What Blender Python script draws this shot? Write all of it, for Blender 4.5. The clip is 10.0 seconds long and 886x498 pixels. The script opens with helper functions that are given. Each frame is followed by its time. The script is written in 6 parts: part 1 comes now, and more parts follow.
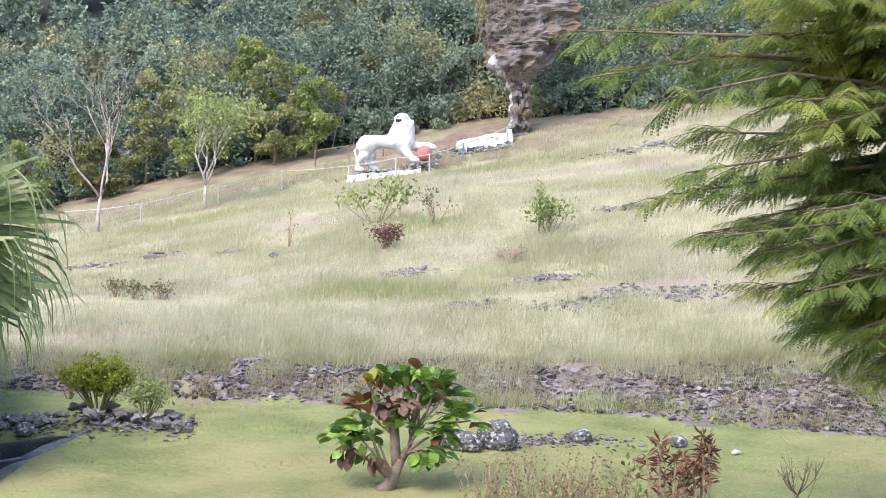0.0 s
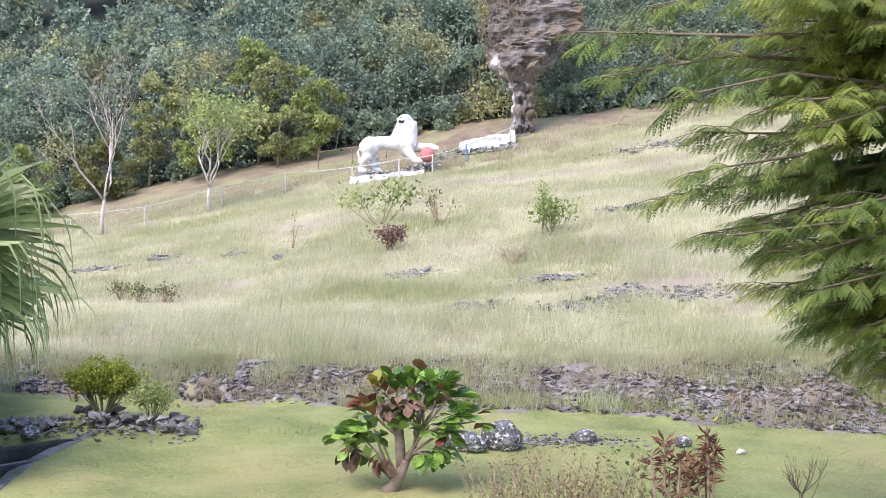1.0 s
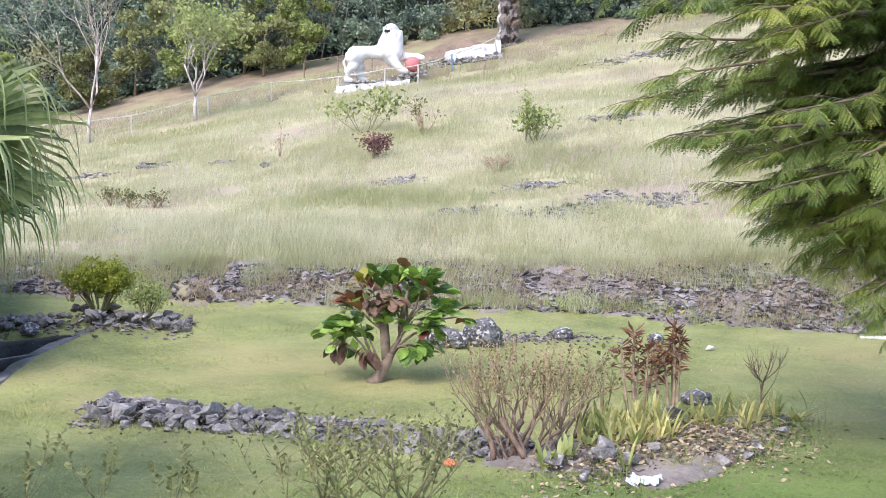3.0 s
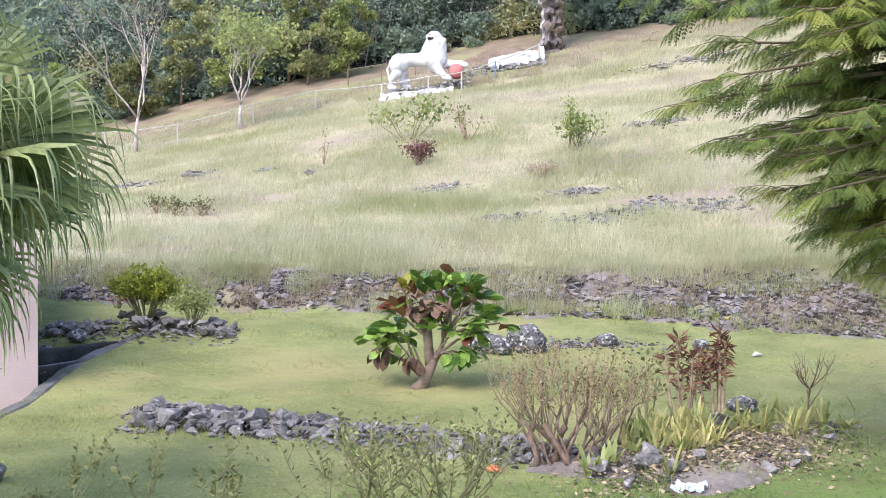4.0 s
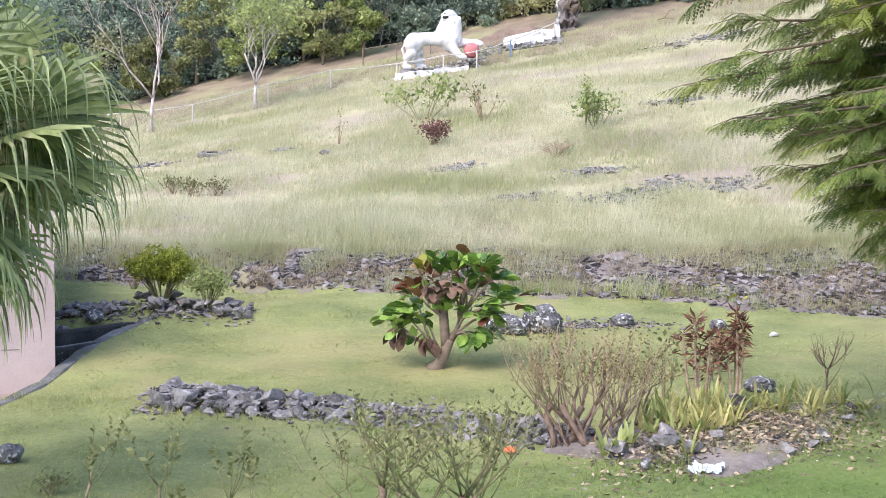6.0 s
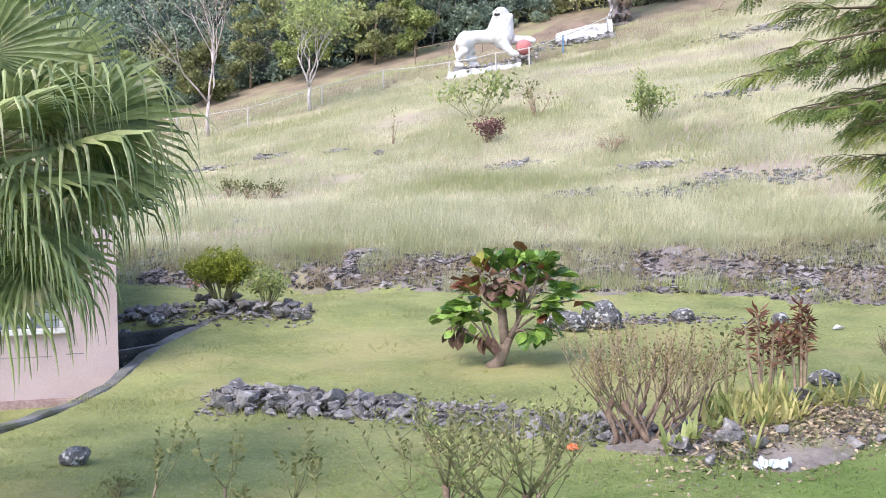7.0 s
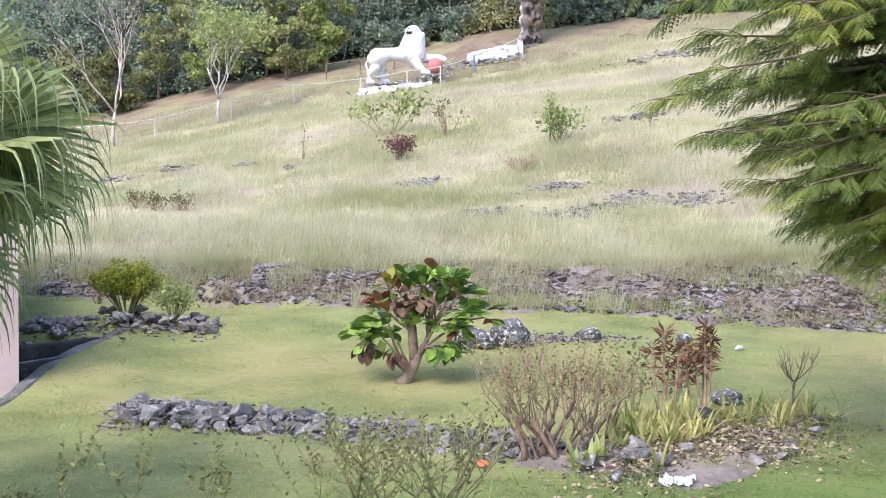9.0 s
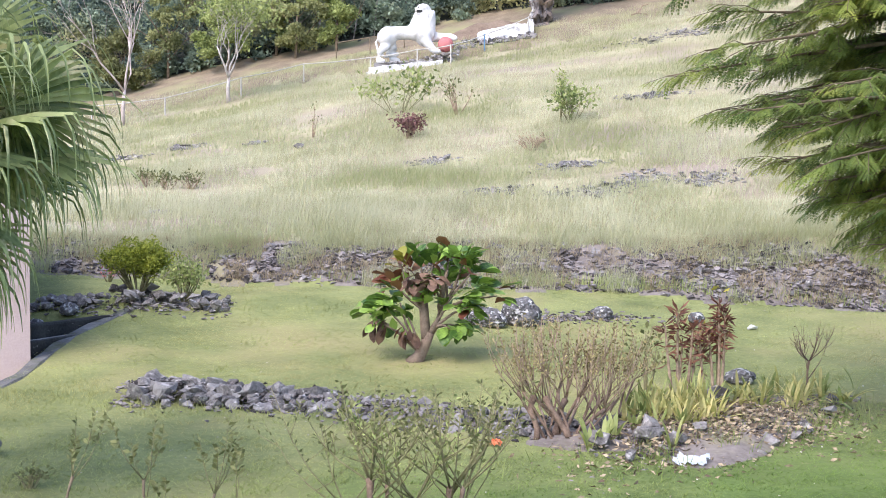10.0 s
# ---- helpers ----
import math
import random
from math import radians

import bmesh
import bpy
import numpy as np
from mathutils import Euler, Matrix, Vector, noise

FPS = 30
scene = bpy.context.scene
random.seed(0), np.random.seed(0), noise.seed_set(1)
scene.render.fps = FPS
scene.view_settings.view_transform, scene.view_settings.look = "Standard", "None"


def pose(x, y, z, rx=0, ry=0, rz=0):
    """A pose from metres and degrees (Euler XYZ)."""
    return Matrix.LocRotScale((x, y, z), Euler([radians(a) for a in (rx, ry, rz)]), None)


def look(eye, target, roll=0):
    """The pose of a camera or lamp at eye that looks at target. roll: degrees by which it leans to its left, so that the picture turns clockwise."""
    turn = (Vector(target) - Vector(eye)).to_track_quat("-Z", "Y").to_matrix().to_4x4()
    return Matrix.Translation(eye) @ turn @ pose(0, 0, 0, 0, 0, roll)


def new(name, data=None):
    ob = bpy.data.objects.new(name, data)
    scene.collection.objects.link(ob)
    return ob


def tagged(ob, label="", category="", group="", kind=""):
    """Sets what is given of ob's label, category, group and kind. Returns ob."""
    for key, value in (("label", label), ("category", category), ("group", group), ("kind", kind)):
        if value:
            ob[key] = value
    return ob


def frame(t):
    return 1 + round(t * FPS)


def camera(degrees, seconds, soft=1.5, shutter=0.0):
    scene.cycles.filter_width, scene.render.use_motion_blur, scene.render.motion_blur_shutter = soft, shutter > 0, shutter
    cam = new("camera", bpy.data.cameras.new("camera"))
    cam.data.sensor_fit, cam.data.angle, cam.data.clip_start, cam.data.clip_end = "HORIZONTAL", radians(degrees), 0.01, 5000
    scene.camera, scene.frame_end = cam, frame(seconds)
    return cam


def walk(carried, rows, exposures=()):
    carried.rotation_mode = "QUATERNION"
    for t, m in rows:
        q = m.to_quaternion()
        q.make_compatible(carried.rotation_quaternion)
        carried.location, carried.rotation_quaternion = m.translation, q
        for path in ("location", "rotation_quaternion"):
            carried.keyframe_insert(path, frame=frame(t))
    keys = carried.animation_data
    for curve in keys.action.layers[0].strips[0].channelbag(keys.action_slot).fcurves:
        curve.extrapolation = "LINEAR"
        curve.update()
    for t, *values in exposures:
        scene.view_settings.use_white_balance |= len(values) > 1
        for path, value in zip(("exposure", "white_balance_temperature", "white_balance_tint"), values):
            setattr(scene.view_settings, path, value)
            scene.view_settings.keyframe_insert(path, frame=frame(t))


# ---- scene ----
cam = camera(40.0, 10.0, soft=0.9)
PATH = [
    (0, (-0.031, 0.745, 2.801), (0.0360, 2.7409, 2.9145), 0.39),
    (0.5, (-0.034, 0.722, 2.793), (0.0263, 2.7177, 2.9092), 0.40),
    (1, (-0.032, 0.712, 2.809), (0.0291, 2.7074, 2.9236), 0.06),
    (1.5, (-0.027, 0.715, 2.795), (0.0566, 2.7089, 2.9257), -0.21),
    (1.8, (-0.019, 0.723, 2.793), (0.0914, 2.7161, 2.9146), -0.24),
    (2, (-0.007, 0.756, 2.765), (0.1351, 2.7482, 2.8734), -0.05),
    (2.2, (0.027, 0.475, 2.703), (0.2115, 2.4645, 2.7877), -0.04),
    (2.3, (0.035, 0.318, 2.682), (0.2517, 2.3053, 2.7554), -0.20),
    (2.5, (-0.004, -0.107, 2.630), (0.1906, 1.8825, 2.6786), -0.11),
    (2.8, (0.002, -0.065, 2.631), (0.1208, 1.9310, 2.6139), -0.27),
    (3, (-0.013, -0.035, 2.631), (0.0713, 1.9629, 2.6018), 0.20),
    (3.2, (-0.018, -0.066, 2.669), (0.0597, 1.9329, 2.6727), 0.22),
    (4.3, (0.008, -0.006, 2.601), (0.007, 1.993, 2.550), 0.0),
    (4.5, (0.000, 0.011, 2.603), (0.000, 2.009, 2.517), 0.0),
    (5, (-0.012, 0.037, 2.601), (0.016, 2.033, 2.478), -0.2),
    (5.2, (-0.010, 0.044, 2.613), (0.006, 2.041, 2.499), 0.1),
    (5.5, (-0.006, 0.055, 2.631), (-0.026, 2.053, 2.557), -0.3),
    (5.7, (0.006, 0.040, 2.633), (-0.007, 2.039, 2.588), -0.1),
    (6.8, (-0.044, 0.012, 2.596), (-0.083, 2.010, 2.517), -0.6),
    (7, (-0.037, 0.048, 2.623), (-0.141, 2.045, 2.570), -1.2),
    (7.2, (-0.046, 0.056, 2.630), (-0.172, 2.052, 2.614), -0.5),
    (7.3, (-0.050, 0.059, 2.633), (-0.165, 2.056, 2.633), -0.3),
    (7.5, (-0.059, 0.067, 2.640), (-0.128, 2.066, 2.636), -0.5),
    (7.8, (-0.068, 0.071, 2.618), (-0.092, 2.070, 2.599), 0.1),
    (8, (-0.074, 0.073, 2.603), (-0.070, 2.073, 2.572), -0.1),
    (8.5, (-0.090, 0.049, 2.621), (-0.048, 2.048, 2.609), 0.1),
    (9, (-0.099, 0.028, 2.606), (-0.050, 2.027, 2.580), -0.1),
    (9.5, (-0.116, 0.093, 2.589), (-0.060, 2.092, 2.550), -0.1),
    (10, (-0.139, 0.108, 2.580), (-0.105, 2.107, 2.521), -0.0),
]
walk(cam, [(t, look(eye, target, roll)) for t, eye, target, roll in PATH], exposures=((0.0, 1.48, 6250, 19), (4.6, 1.48, 6250, 19), (5.0, 1.45, 6750, 19), (5.4, 1.48, 6250, 19), (10.0, 1.48, 6250, 19)))

# ---- world and light ----
world = bpy.data.worlds.new("sky")
scene.world = world
world.use_nodes = True
wn = world.node_tree
sky = wn.nodes.new("ShaderNodeTexSky")
sky.sky_type = "NISHITA"
sky.sun_disc = False
sky.sun_elevation = radians(49)
sky.sun_rotation = radians(216)
sky.dust_density = 1.6
wn.links.new(sky.outputs[0], wn.nodes["Background"].inputs[0])
wn.nodes["Background"].inputs[1].default_value = 0.15

sun_data = bpy.data.lights.new("sun", "SUN")
sun_data.energy = 1.35
sun_data.angle = radians(42)
sun_data.color = (1.0, 0.93, 0.82)
sun = new("sun", sun_data)
sun.matrix_world = look((-15, -21, 30), (0, 0, 0))

# ---- small helpers ----
rnd = random.Random(7)
rng = np.random.default_rng(11)


def part(name, bm, material, parent=None, label="", smooth=False):
    """One mesh object from a bmesh, under a thing or a part."""
    me = bpy.data.meshes.new(name)
    bm.normal_update()
    bm.to_mesh(me)
    bm.free()
    me.materials.append(material)
    if smooth:
        me.polygons.foreach_set("use_smooth", [True] * len(me.polygons))
    ob = new(name, me)
    ob.parent = parent
    if label:
        ob["label"] = label
    return ob


def soup(name, verts, size, material, parent=None, smooth=False):
    """One mesh object from an array (n, size, 3) of separate faces."""
    verts = np.asarray(verts, dtype=np.float32)
    n = len(verts)
    me = bpy.data.meshes.new(name)
    me.vertices.add(n * size)
    me.vertices.foreach_set("co", verts.reshape(-1))
    me.loops.add(n * size)
    me.loops.foreach_set("vertex_index", np.arange(n * size, dtype=np.int32))
    me.polygons.add(n)
    me.polygons.foreach_set("loop_start", np.arange(0, n * size, size, dtype=np.int32))
    me.materials.append(material)
    me.update(calc_edges=True)
    ob = new(name, me)
    ob.parent = parent
    return ob


def thing(name, x, y, z, label, category, group="", kind=""):
    ob = new(name)
    ob.location = (x, y, z)
    return tagged(ob, label, category, group, kind)


def tube(bm, pts, radii, seg=6):
    """A tapered round tube through points."""
    pts = [Vector(p) for p in pts]
    rings = []
    for i, p in enumerate(pts):
        a = (pts[min(i + 1, len(pts) - 1)] - pts[max(i - 1, 0)]).normalized()
        side = a.orthogonal().normalized() if abs(a.z) > 0.95 else a.cross(Vector((0, 0, 1))).normalized()
        up = side.cross(a)
        r = radii[i] if hasattr(radii, "__len__") else radii
        rings.append([bm.verts.new(p + (side * math.cos(k * math.tau / seg) + up * math.sin(k * math.tau / seg)) * r) for k in range(seg)])
    for ra, rb in zip(rings, rings[1:]):
        for k in range(seg):
            bm.faces.new((ra[k], ra[(k + 1) % seg], rb[(k + 1) % seg], rb[k]))
    bm.faces.new(rings[0][::-1])
    bm.faces.new(rings[-1])


def box(bm, lo, hi, bevel=0.0):
    m = Matrix.LocRotScale((Vector(lo) + Vector(hi)) / 2, None, Vector(hi) - Vector(lo))
    made = bmesh.ops.create_cube(bm, size=1, matrix=m)
    if bevel:
        edges = list({e for v in made["verts"] for e in v.link_edges})
        bmesh.ops.bevel(bm, geom=edges, offset=bevel, segments=2, affect="EDGES")


def leaves(places, ways, length, width, cup=0.0):
    """Pointed leaves as an array of four-cornered faces."""
    places, ways = np.asarray(places, float), np.asarray(ways, float)
    n = len(places)
    ways = ways / (np.linalg.norm(ways, axis=1, keepdims=True) + 1e-9)
    side = np.cross(ways, rng.normal(size=(n, 3)))
    side /= np.linalg.norm(side, axis=1, keepdims=True) + 1e-9
    flat = np.cross(side, ways)
    ln = (length * rng.uniform(0.7, 1.3, n))[:, None]
    wd = (width * rng.uniform(0.7, 1.3, n))[:, None]
    mid = places + ways * ln * 0.55 + flat * ln * cup
    return np.stack([places, mid - side * wd / 2, places + ways * ln, mid + side * wd / 2], 1)


# ---- materials ----
def material(name, dark, light, scale=6.0, rough=0.8, bump=0.3, fine=40.0, third=None, spec=0.3, island=0.0, thin=0.0, obj=0.0, near_shade=None, relief=0.02):
    """Two scales of noise between two colours; third adds blotches; island and obj vary pieces; thin lets light through leaves."""
    m = bpy.data.materials.new(name)
    m.use_nodes = True
    nt = m.node_tree
    N, L = nt.nodes, nt.links
    bsdf = N["Principled BSDF"]
    bsdf.inputs["Roughness"].default_value = rough
    bsdf.inputs["Specular IOR Level"].default_value = spec
    geo = N.new("ShaderNodeNewGeometry")
    n1 = N.new("ShaderNodeTexNoise")
    n1.inputs["Scale"].default_value = scale
    n1.inputs["Detail"].default_value = 5
    n2 = N.new("ShaderNodeTexNoise")
    n2.inputs["Scale"].default_value = fine
    n2.inputs["Detail"].default_value = 3
    L.new(geo.outputs["Position"], n1.inputs["Vector"])
    L.new(geo.outputs["Position"], n2.inputs["Vector"])
    add = N.new("ShaderNodeMath")
    add.operation = "MULTIPLY_ADD"
    L.new(n2.outputs[0], add.inputs[0])
    add.inputs[1].default_value = 0.6
    L.new(n1.outputs[0], add.inputs[2])
    value = add.outputs[0]
    for amount, socket in ((island, geo.outputs["Random Per Island"]), (obj, None)):
        if amount:
            if socket is None:
                socket = N.new("ShaderNodeObjectInfo").outputs["Random"]
            more = N.new("ShaderNodeMath")
            more.operation = "MULTIPLY_ADD"
            L.new(socket, more.inputs[0])
            more.inputs[1].default_value = amount
            L.new(value, more.inputs[2])
            less = N.new("ShaderNodeMath")
            less.operation = "SUBTRACT"
            L.new(more.outputs[0], less.inputs[0])
            less.inputs[1].default_value = amount / 2
            value = less.outputs[0]
    ramp = N.new("ShaderNodeValToRGB")
    ramp.color_ramp.elements[0].position = 0.52
    ramp.color_ramp.elements[0].color = (*dark, 1)
    ramp.color_ramp.elements[1].position = 1.0
    ramp.color_ramp.elements[1].color = (*light, 1)
    L.new(value, ramp.inputs[0])
    colour = ramp.outputs[0]
    if third:
        n3 = N.new("ShaderNodeTexNoise")
        n3.inputs["Scale"].default_value = third[1]
        n3.inputs["Detail"].default_value = 4
        L.new(geo.outputs["Position"], n3.inputs["Vector"])
        r3 = N.new("ShaderNodeMapRange")
        r3.inputs[1].default_value, r3.inputs[2].default_value = third[2], third[3]
        L.new(n3.outputs[0], r3.inputs[0])
        mix = N.new("ShaderNodeMix")
        mix.data_type = "RGBA"
        L.new(r3.outputs[0], mix.inputs[0])
        L.new(colour, mix.inputs[6])
        mix.inputs[7].default_value = (*third[0], 1)
        colour = mix.outputs[2]
    if near_shade:
        # shade painted into the turf towards the house: darker, greener, with a ragged edge
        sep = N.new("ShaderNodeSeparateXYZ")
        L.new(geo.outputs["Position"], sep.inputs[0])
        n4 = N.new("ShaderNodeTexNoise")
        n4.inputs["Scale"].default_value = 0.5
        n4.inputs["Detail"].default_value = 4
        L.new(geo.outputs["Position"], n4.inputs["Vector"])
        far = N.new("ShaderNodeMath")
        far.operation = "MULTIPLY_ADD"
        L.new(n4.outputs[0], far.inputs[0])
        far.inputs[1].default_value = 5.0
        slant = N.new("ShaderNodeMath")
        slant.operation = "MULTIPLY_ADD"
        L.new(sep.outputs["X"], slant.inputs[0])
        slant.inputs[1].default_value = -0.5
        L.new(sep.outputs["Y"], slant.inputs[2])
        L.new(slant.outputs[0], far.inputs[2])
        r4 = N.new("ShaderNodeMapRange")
        r4.inputs[1].default_value, r4.inputs[2].default_value = near_shade[1], near_shade[2]
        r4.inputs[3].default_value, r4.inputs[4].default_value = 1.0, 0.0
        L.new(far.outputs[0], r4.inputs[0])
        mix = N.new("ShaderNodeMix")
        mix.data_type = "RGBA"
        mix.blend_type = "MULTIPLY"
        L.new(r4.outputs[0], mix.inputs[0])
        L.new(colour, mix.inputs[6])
        mix.inputs[7].default_value = (*near_shade[0], 1)
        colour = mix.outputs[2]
    L.new(colour, bsdf.inputs["Base Color"])
    if bump:
        b = N.new("ShaderNodeBump")
        b.inputs["Strength"].default_value = bump
        b.inputs["Distance"].default_value = relief
        L.new(add.outputs[0], b.inputs["Height"])
        L.new(b.outputs[0], bsdf.inputs["Normal"])
    if thin:
        tr = N.new("ShaderNodeBsdfTranslucent")
        L.new(colour, tr.inputs[0])
        ms = N.new("ShaderNodeMixShader")
        ms.inputs[0].default_value = thin
        L.new(bsdf.outputs[0], ms.inputs[1])
        L.new(tr.outputs[0], ms.inputs[2])
        L.new(ms.outputs[0], N["Material Output"].inputs[0])
    return m


# Both lawn colours carry painted shade on the side towards the house.
M_LAWN = material("lawn", (0.118, 0.143, 0.05), (0.262, 0.282, 0.108), 0.9, 0.95, 1.0, 13, ((0.30, 0.265, 0.125), 0.35, 0.48, 0.72), near_shade=((0.49, 0.68, 0.46), 12.2, 15.9))
M_BLADE = material("lawn_blades", (0.245, 0.29, 0.105), (0.45, 0.48, 0.19), 0.9, 0.8, 0, 5, ((0.50, 0.45, 0.22), 0.4, 0.48, 0.72), island=0.15, thin=0.5, near_shade=((0.49, 0.68, 0.46), 12.2, 15.9))
M_HILL = material("dry_hillside", (0.22, 0.195, 0.115), (0.40, 0.37, 0.23), 0.5, 0.95, 0.6, 9, ((0.29, 0.24, 0.19), 0.22, 0.50, 0.66))
M_HAY = material("dry_grass", (0.37, 0.375, 0.205), (0.65, 0.64, 0.45), 0.35, 0.85, 0, 2, ((0.34, 0.365, 0.18), 0.14, 0.45, 0.64), island=0.36, thin=0.45)
M_EARTH = material("stony_earth", (0.10, 0.086, 0.078), (0.25, 0.222, 0.20), 2.0, 0.95, 1.0, 14, ((0.24, 0.22, 0.13), 0.8, 0.52, 0.66))
# Near-black: the deep shade under the trees is put into this colour.
M_FLOOR = material("shaded_forest_floor", (0.015, 0.021, 0.018), (0.038, 0.046, 0.038), 0.5, 0.95, 0.6, 5)
M_DIRT = material("bare_dirt", (0.14, 0.11, 0.075), (0.27, 0.22, 0.15), 0.8, 0.95, 0.6, 9, ((0.26, 0.26, 0.13), 0.3, 0.5, 0.66))
M_ROCK = material("grey_rock", (0.055, 0.051, 0.05), (0.26, 0.249, 0.24), 6, 0.95, 0.9, 34, ((0.40, 0.39, 0.375), 11, 0.58, 0.70), obj=0.3, relief=0.03)
M_BOULDER = material("lichened_boulder", (0.035, 0.034, 0.035), (0.19, 0.188, 0.19), 5, 0.95, 1.0, 24, ((0.46, 0.46, 0.45), 12, 0.55, 0.62), relief=0.05)
M_RUBBLE = material("rubble", (0.045, 0.040, 0.039), (0.25, 0.228, 0.222), 1.6, 0.95, 0.8, 20, ((0.36, 0.34, 0.31), 2.0, 0.62, 0.74), island=0.6)
M_SCREE = material("weathered_scree", (0.15, 0.14, 0.132), (0.34, 0.325, 0.30), 2, 0.95, 0.8, 20, island=0.5)
M_CLIFF = material("limestone", (0.045, 0.040, 0.040), (0.25, 0.22, 0.21), 1.1, 0.9, 1.0, 6, ((0.20, 0.145, 0.10), 0.5, 0.52, 0.66))
M_WHITE = material("white_paint", (0.46, 0.46, 0.455), (0.68, 0.68, 0.665), 2.0, 0.7, 0.3, 16, ((0.26, 0.26, 0.25), 2.2, 0.54, 0.68))
M_RED = material("red_paint", (0.42, 0.135, 0.135), (0.52, 0.20, 0.195), 3, 0.65, 0.1, 20)
M_BLUE = material("blue_paint", (0.09, 0.20, 0.34), (0.16, 0.30, 0.45), 3, 0.6, 0.1, 20)
M_RAIL = material("pale_pipe", (0.34, 0.33, 0.30), (0.55, 0.53, 0.48), 3, 0.6, 0.1, 20)
M_PINK = material("pink_render", (0.375, 0.30, 0.292), (0.465, 0.38, 0.37), 1.2, 0.9, 0.35, 40, ((0.31, 0.255, 0.25), 0.9, 0.55, 0.8))
M_CONC = material("grey_concrete", (0.13, 0.13, 0.125), (0.30, 0.29, 0.28), 2.0, 0.95, 0.6, 30, ((0.10, 0.11, 0.08), 1.5, 0.52, 0.7))
M_KERB = material("mossy_kerb", (0.08, 0.08, 0.078), (0.20, 0.20, 0.195), 3.0, 0.95, 0.9, 30, ((0.09, 0.10, 0.06), 2.2, 0.5, 0.66))
M_BLACK = material("black_concrete", (0.012, 0.013, 0.012), (0.05, 0.05, 0.047), 3, 0.9, 0.5, 28, ((0.20, 0.20, 0.19), 7, 0.66, 0.72))
M_GLASSY = material("louvre_glass", (0.35, 0.42, 0.44), (0.55, 0.62, 0.64), 2, 0.15, 0.0, 10, spec=0.6)
M_BARK = material("brown_bark", (0.10, 0.075, 0.055), (0.27, 0.21, 0.16), 8, 0.9, 0.8, 50)
M_PALE = material("pale_bark", (0.28, 0.255, 0.235), (0.54, 0.50, 0.47), 4, 0.85, 0.4, 30)
M_GREYSTEM = material("grey_stems", (0.09, 0.088, 0.082), (0.24, 0.23, 0.215), 4, 0.9, 0.3, 30)
M_PINKBARK = material("pinkish_pale_bark", (0.30, 0.25, 0.235), (0.56, 0.49, 0.46), 4, 0.85, 0.4, 30)
M_CRUST = material("mineral_crust", (0.17, 0.16, 0.155), (0.50, 0.49, 0.475), 1.6, 0.9, 0.6, 9)
M_ROOT = material("hanging_dry_roots", (0.085, 0.062, 0.042), (0.24, 0.19, 0.135), 1.2, 0.9, 0.2, 6, island=0.5)
M_OLIVE = material("olive_leaves", (0.17, 0.195, 0.085), (0.44, 0.455, 0.21), 0.6, 0.7, 0, 4, island=0.5, thin=0.4)
M_TWIG = material("dry_twig", (0.19, 0.135, 0.095), (0.40, 0.31, 0.22), 9, 0.9, 0.4, 50)
M_GREENTWIG = material("green_twig", (0.12, 0.11, 0.06), (0.25, 0.24, 0.12), 9, 0.85, 0.3, 50)
# Distance haze and blue shadow are mixed into these leaf colours.
M_WOODS = material("hazy_woodland_leaves", (0.034, 0.058, 0.064), (0.30, 0.385, 0.275), 0.5, 0.85, 0, 1.3, ((0.43, 0.42, 0.21), 0.16, 0.53, 0.66), island=0.16, thin=0.25, spec=0.1)
M_LIGHTLEAF = material("light_green_leaves", (0.15, 0.20, 0.07), (0.43, 0.49, 0.18), 0.6, 0.6, 0, 4, island=0.5, thin=0.4)
M_DULLLEAF = material("dull_green_leaves", (0.10, 0.115, 0.045), (0.25, 0.26, 0.11), 0.6, 0.7, 0, 4, island=0.5, thin=0.35)
M_FEATHER = material("feathery_leaves", (0.065, 0.125, 0.05), (0.29, 0.365, 0.09), 0.9, 0.55, 0, 3, ((0.42, 0.43, 0.095), 0.8, 0.52, 0.70), island=0.22, thin=0.48)
# The pale third colour yellows the fronds and paints in highlights.
M_PALM = material("palm_fronds", (0.10, 0.15, 0.055), (0.40, 0.46, 0.20), 2.0, 0.42, 0, 12, ((0.56, 0.54, 0.32), 2.6, 0.56, 0.68), island=0.34, thin=0.35, spec=0.45)
M_HEDGE = material("round_shrub_leaves", (0.12, 0.16, 0.025), (0.36, 0.40, 0.06), 3, 0.6, 0, 9, island=0.5, thin=0.4)
M_BIGLEAF = material("glossy_green_leaf", (0.05, 0.115, 0.02), (0.25, 0.40, 0.075), 5, 0.38, 0.1, 20, obj=0.7, spec=0.5, thin=0.25)
M_OLDLEAF = material("reddened_leaf", (0.12, 0.04, 0.025), (0.26, 0.13, 0.06), 5, 0.45, 0.1, 20, obj=0.6, thin=0.2)
M_YELLOWLEAF = material("yellowed_leaf", (0.24, 0.24, 0.035), (0.42, 0.38, 0.07), 5, 0.45, 0.1, 20, obj=0.5, thin=0.25)
M_BROWNLEAF = material("withered_leaf", (0.07, 0.04, 0.03), (0.22, 0.14, 0.10), 9, 0.8, 0.3, 30, obj=0.6, thin=0.15)
M_CHIP = material("pale_chips", (0.30, 0.29, 0.22), (0.62, 0.60, 0.50), 9, 0.9, 0.2, 40, island=0.5)
M_WOODY = material("reddish_brown_stem", (0.085, 0.058, 0.042), (0.26, 0.185, 0.14), 9, 0.9, 0.5, 50, ((0.30, 0.24, 0.20), 6, 0.62, 0.75))
M_OLIVETIP = material("olive_straw_leaves", (0.15, 0.125, 0.055), (0.45, 0.385, 0.19), 4, 0.8, 0, 12, island=0.6, thin=0.35)
M_TIDARK = material("dark_strap_leaves", (0.035, 0.035, 0.022), (0.15, 0.115, 0.06), 5, 0.45, 0, 20, island=0.6, thin=0.25)
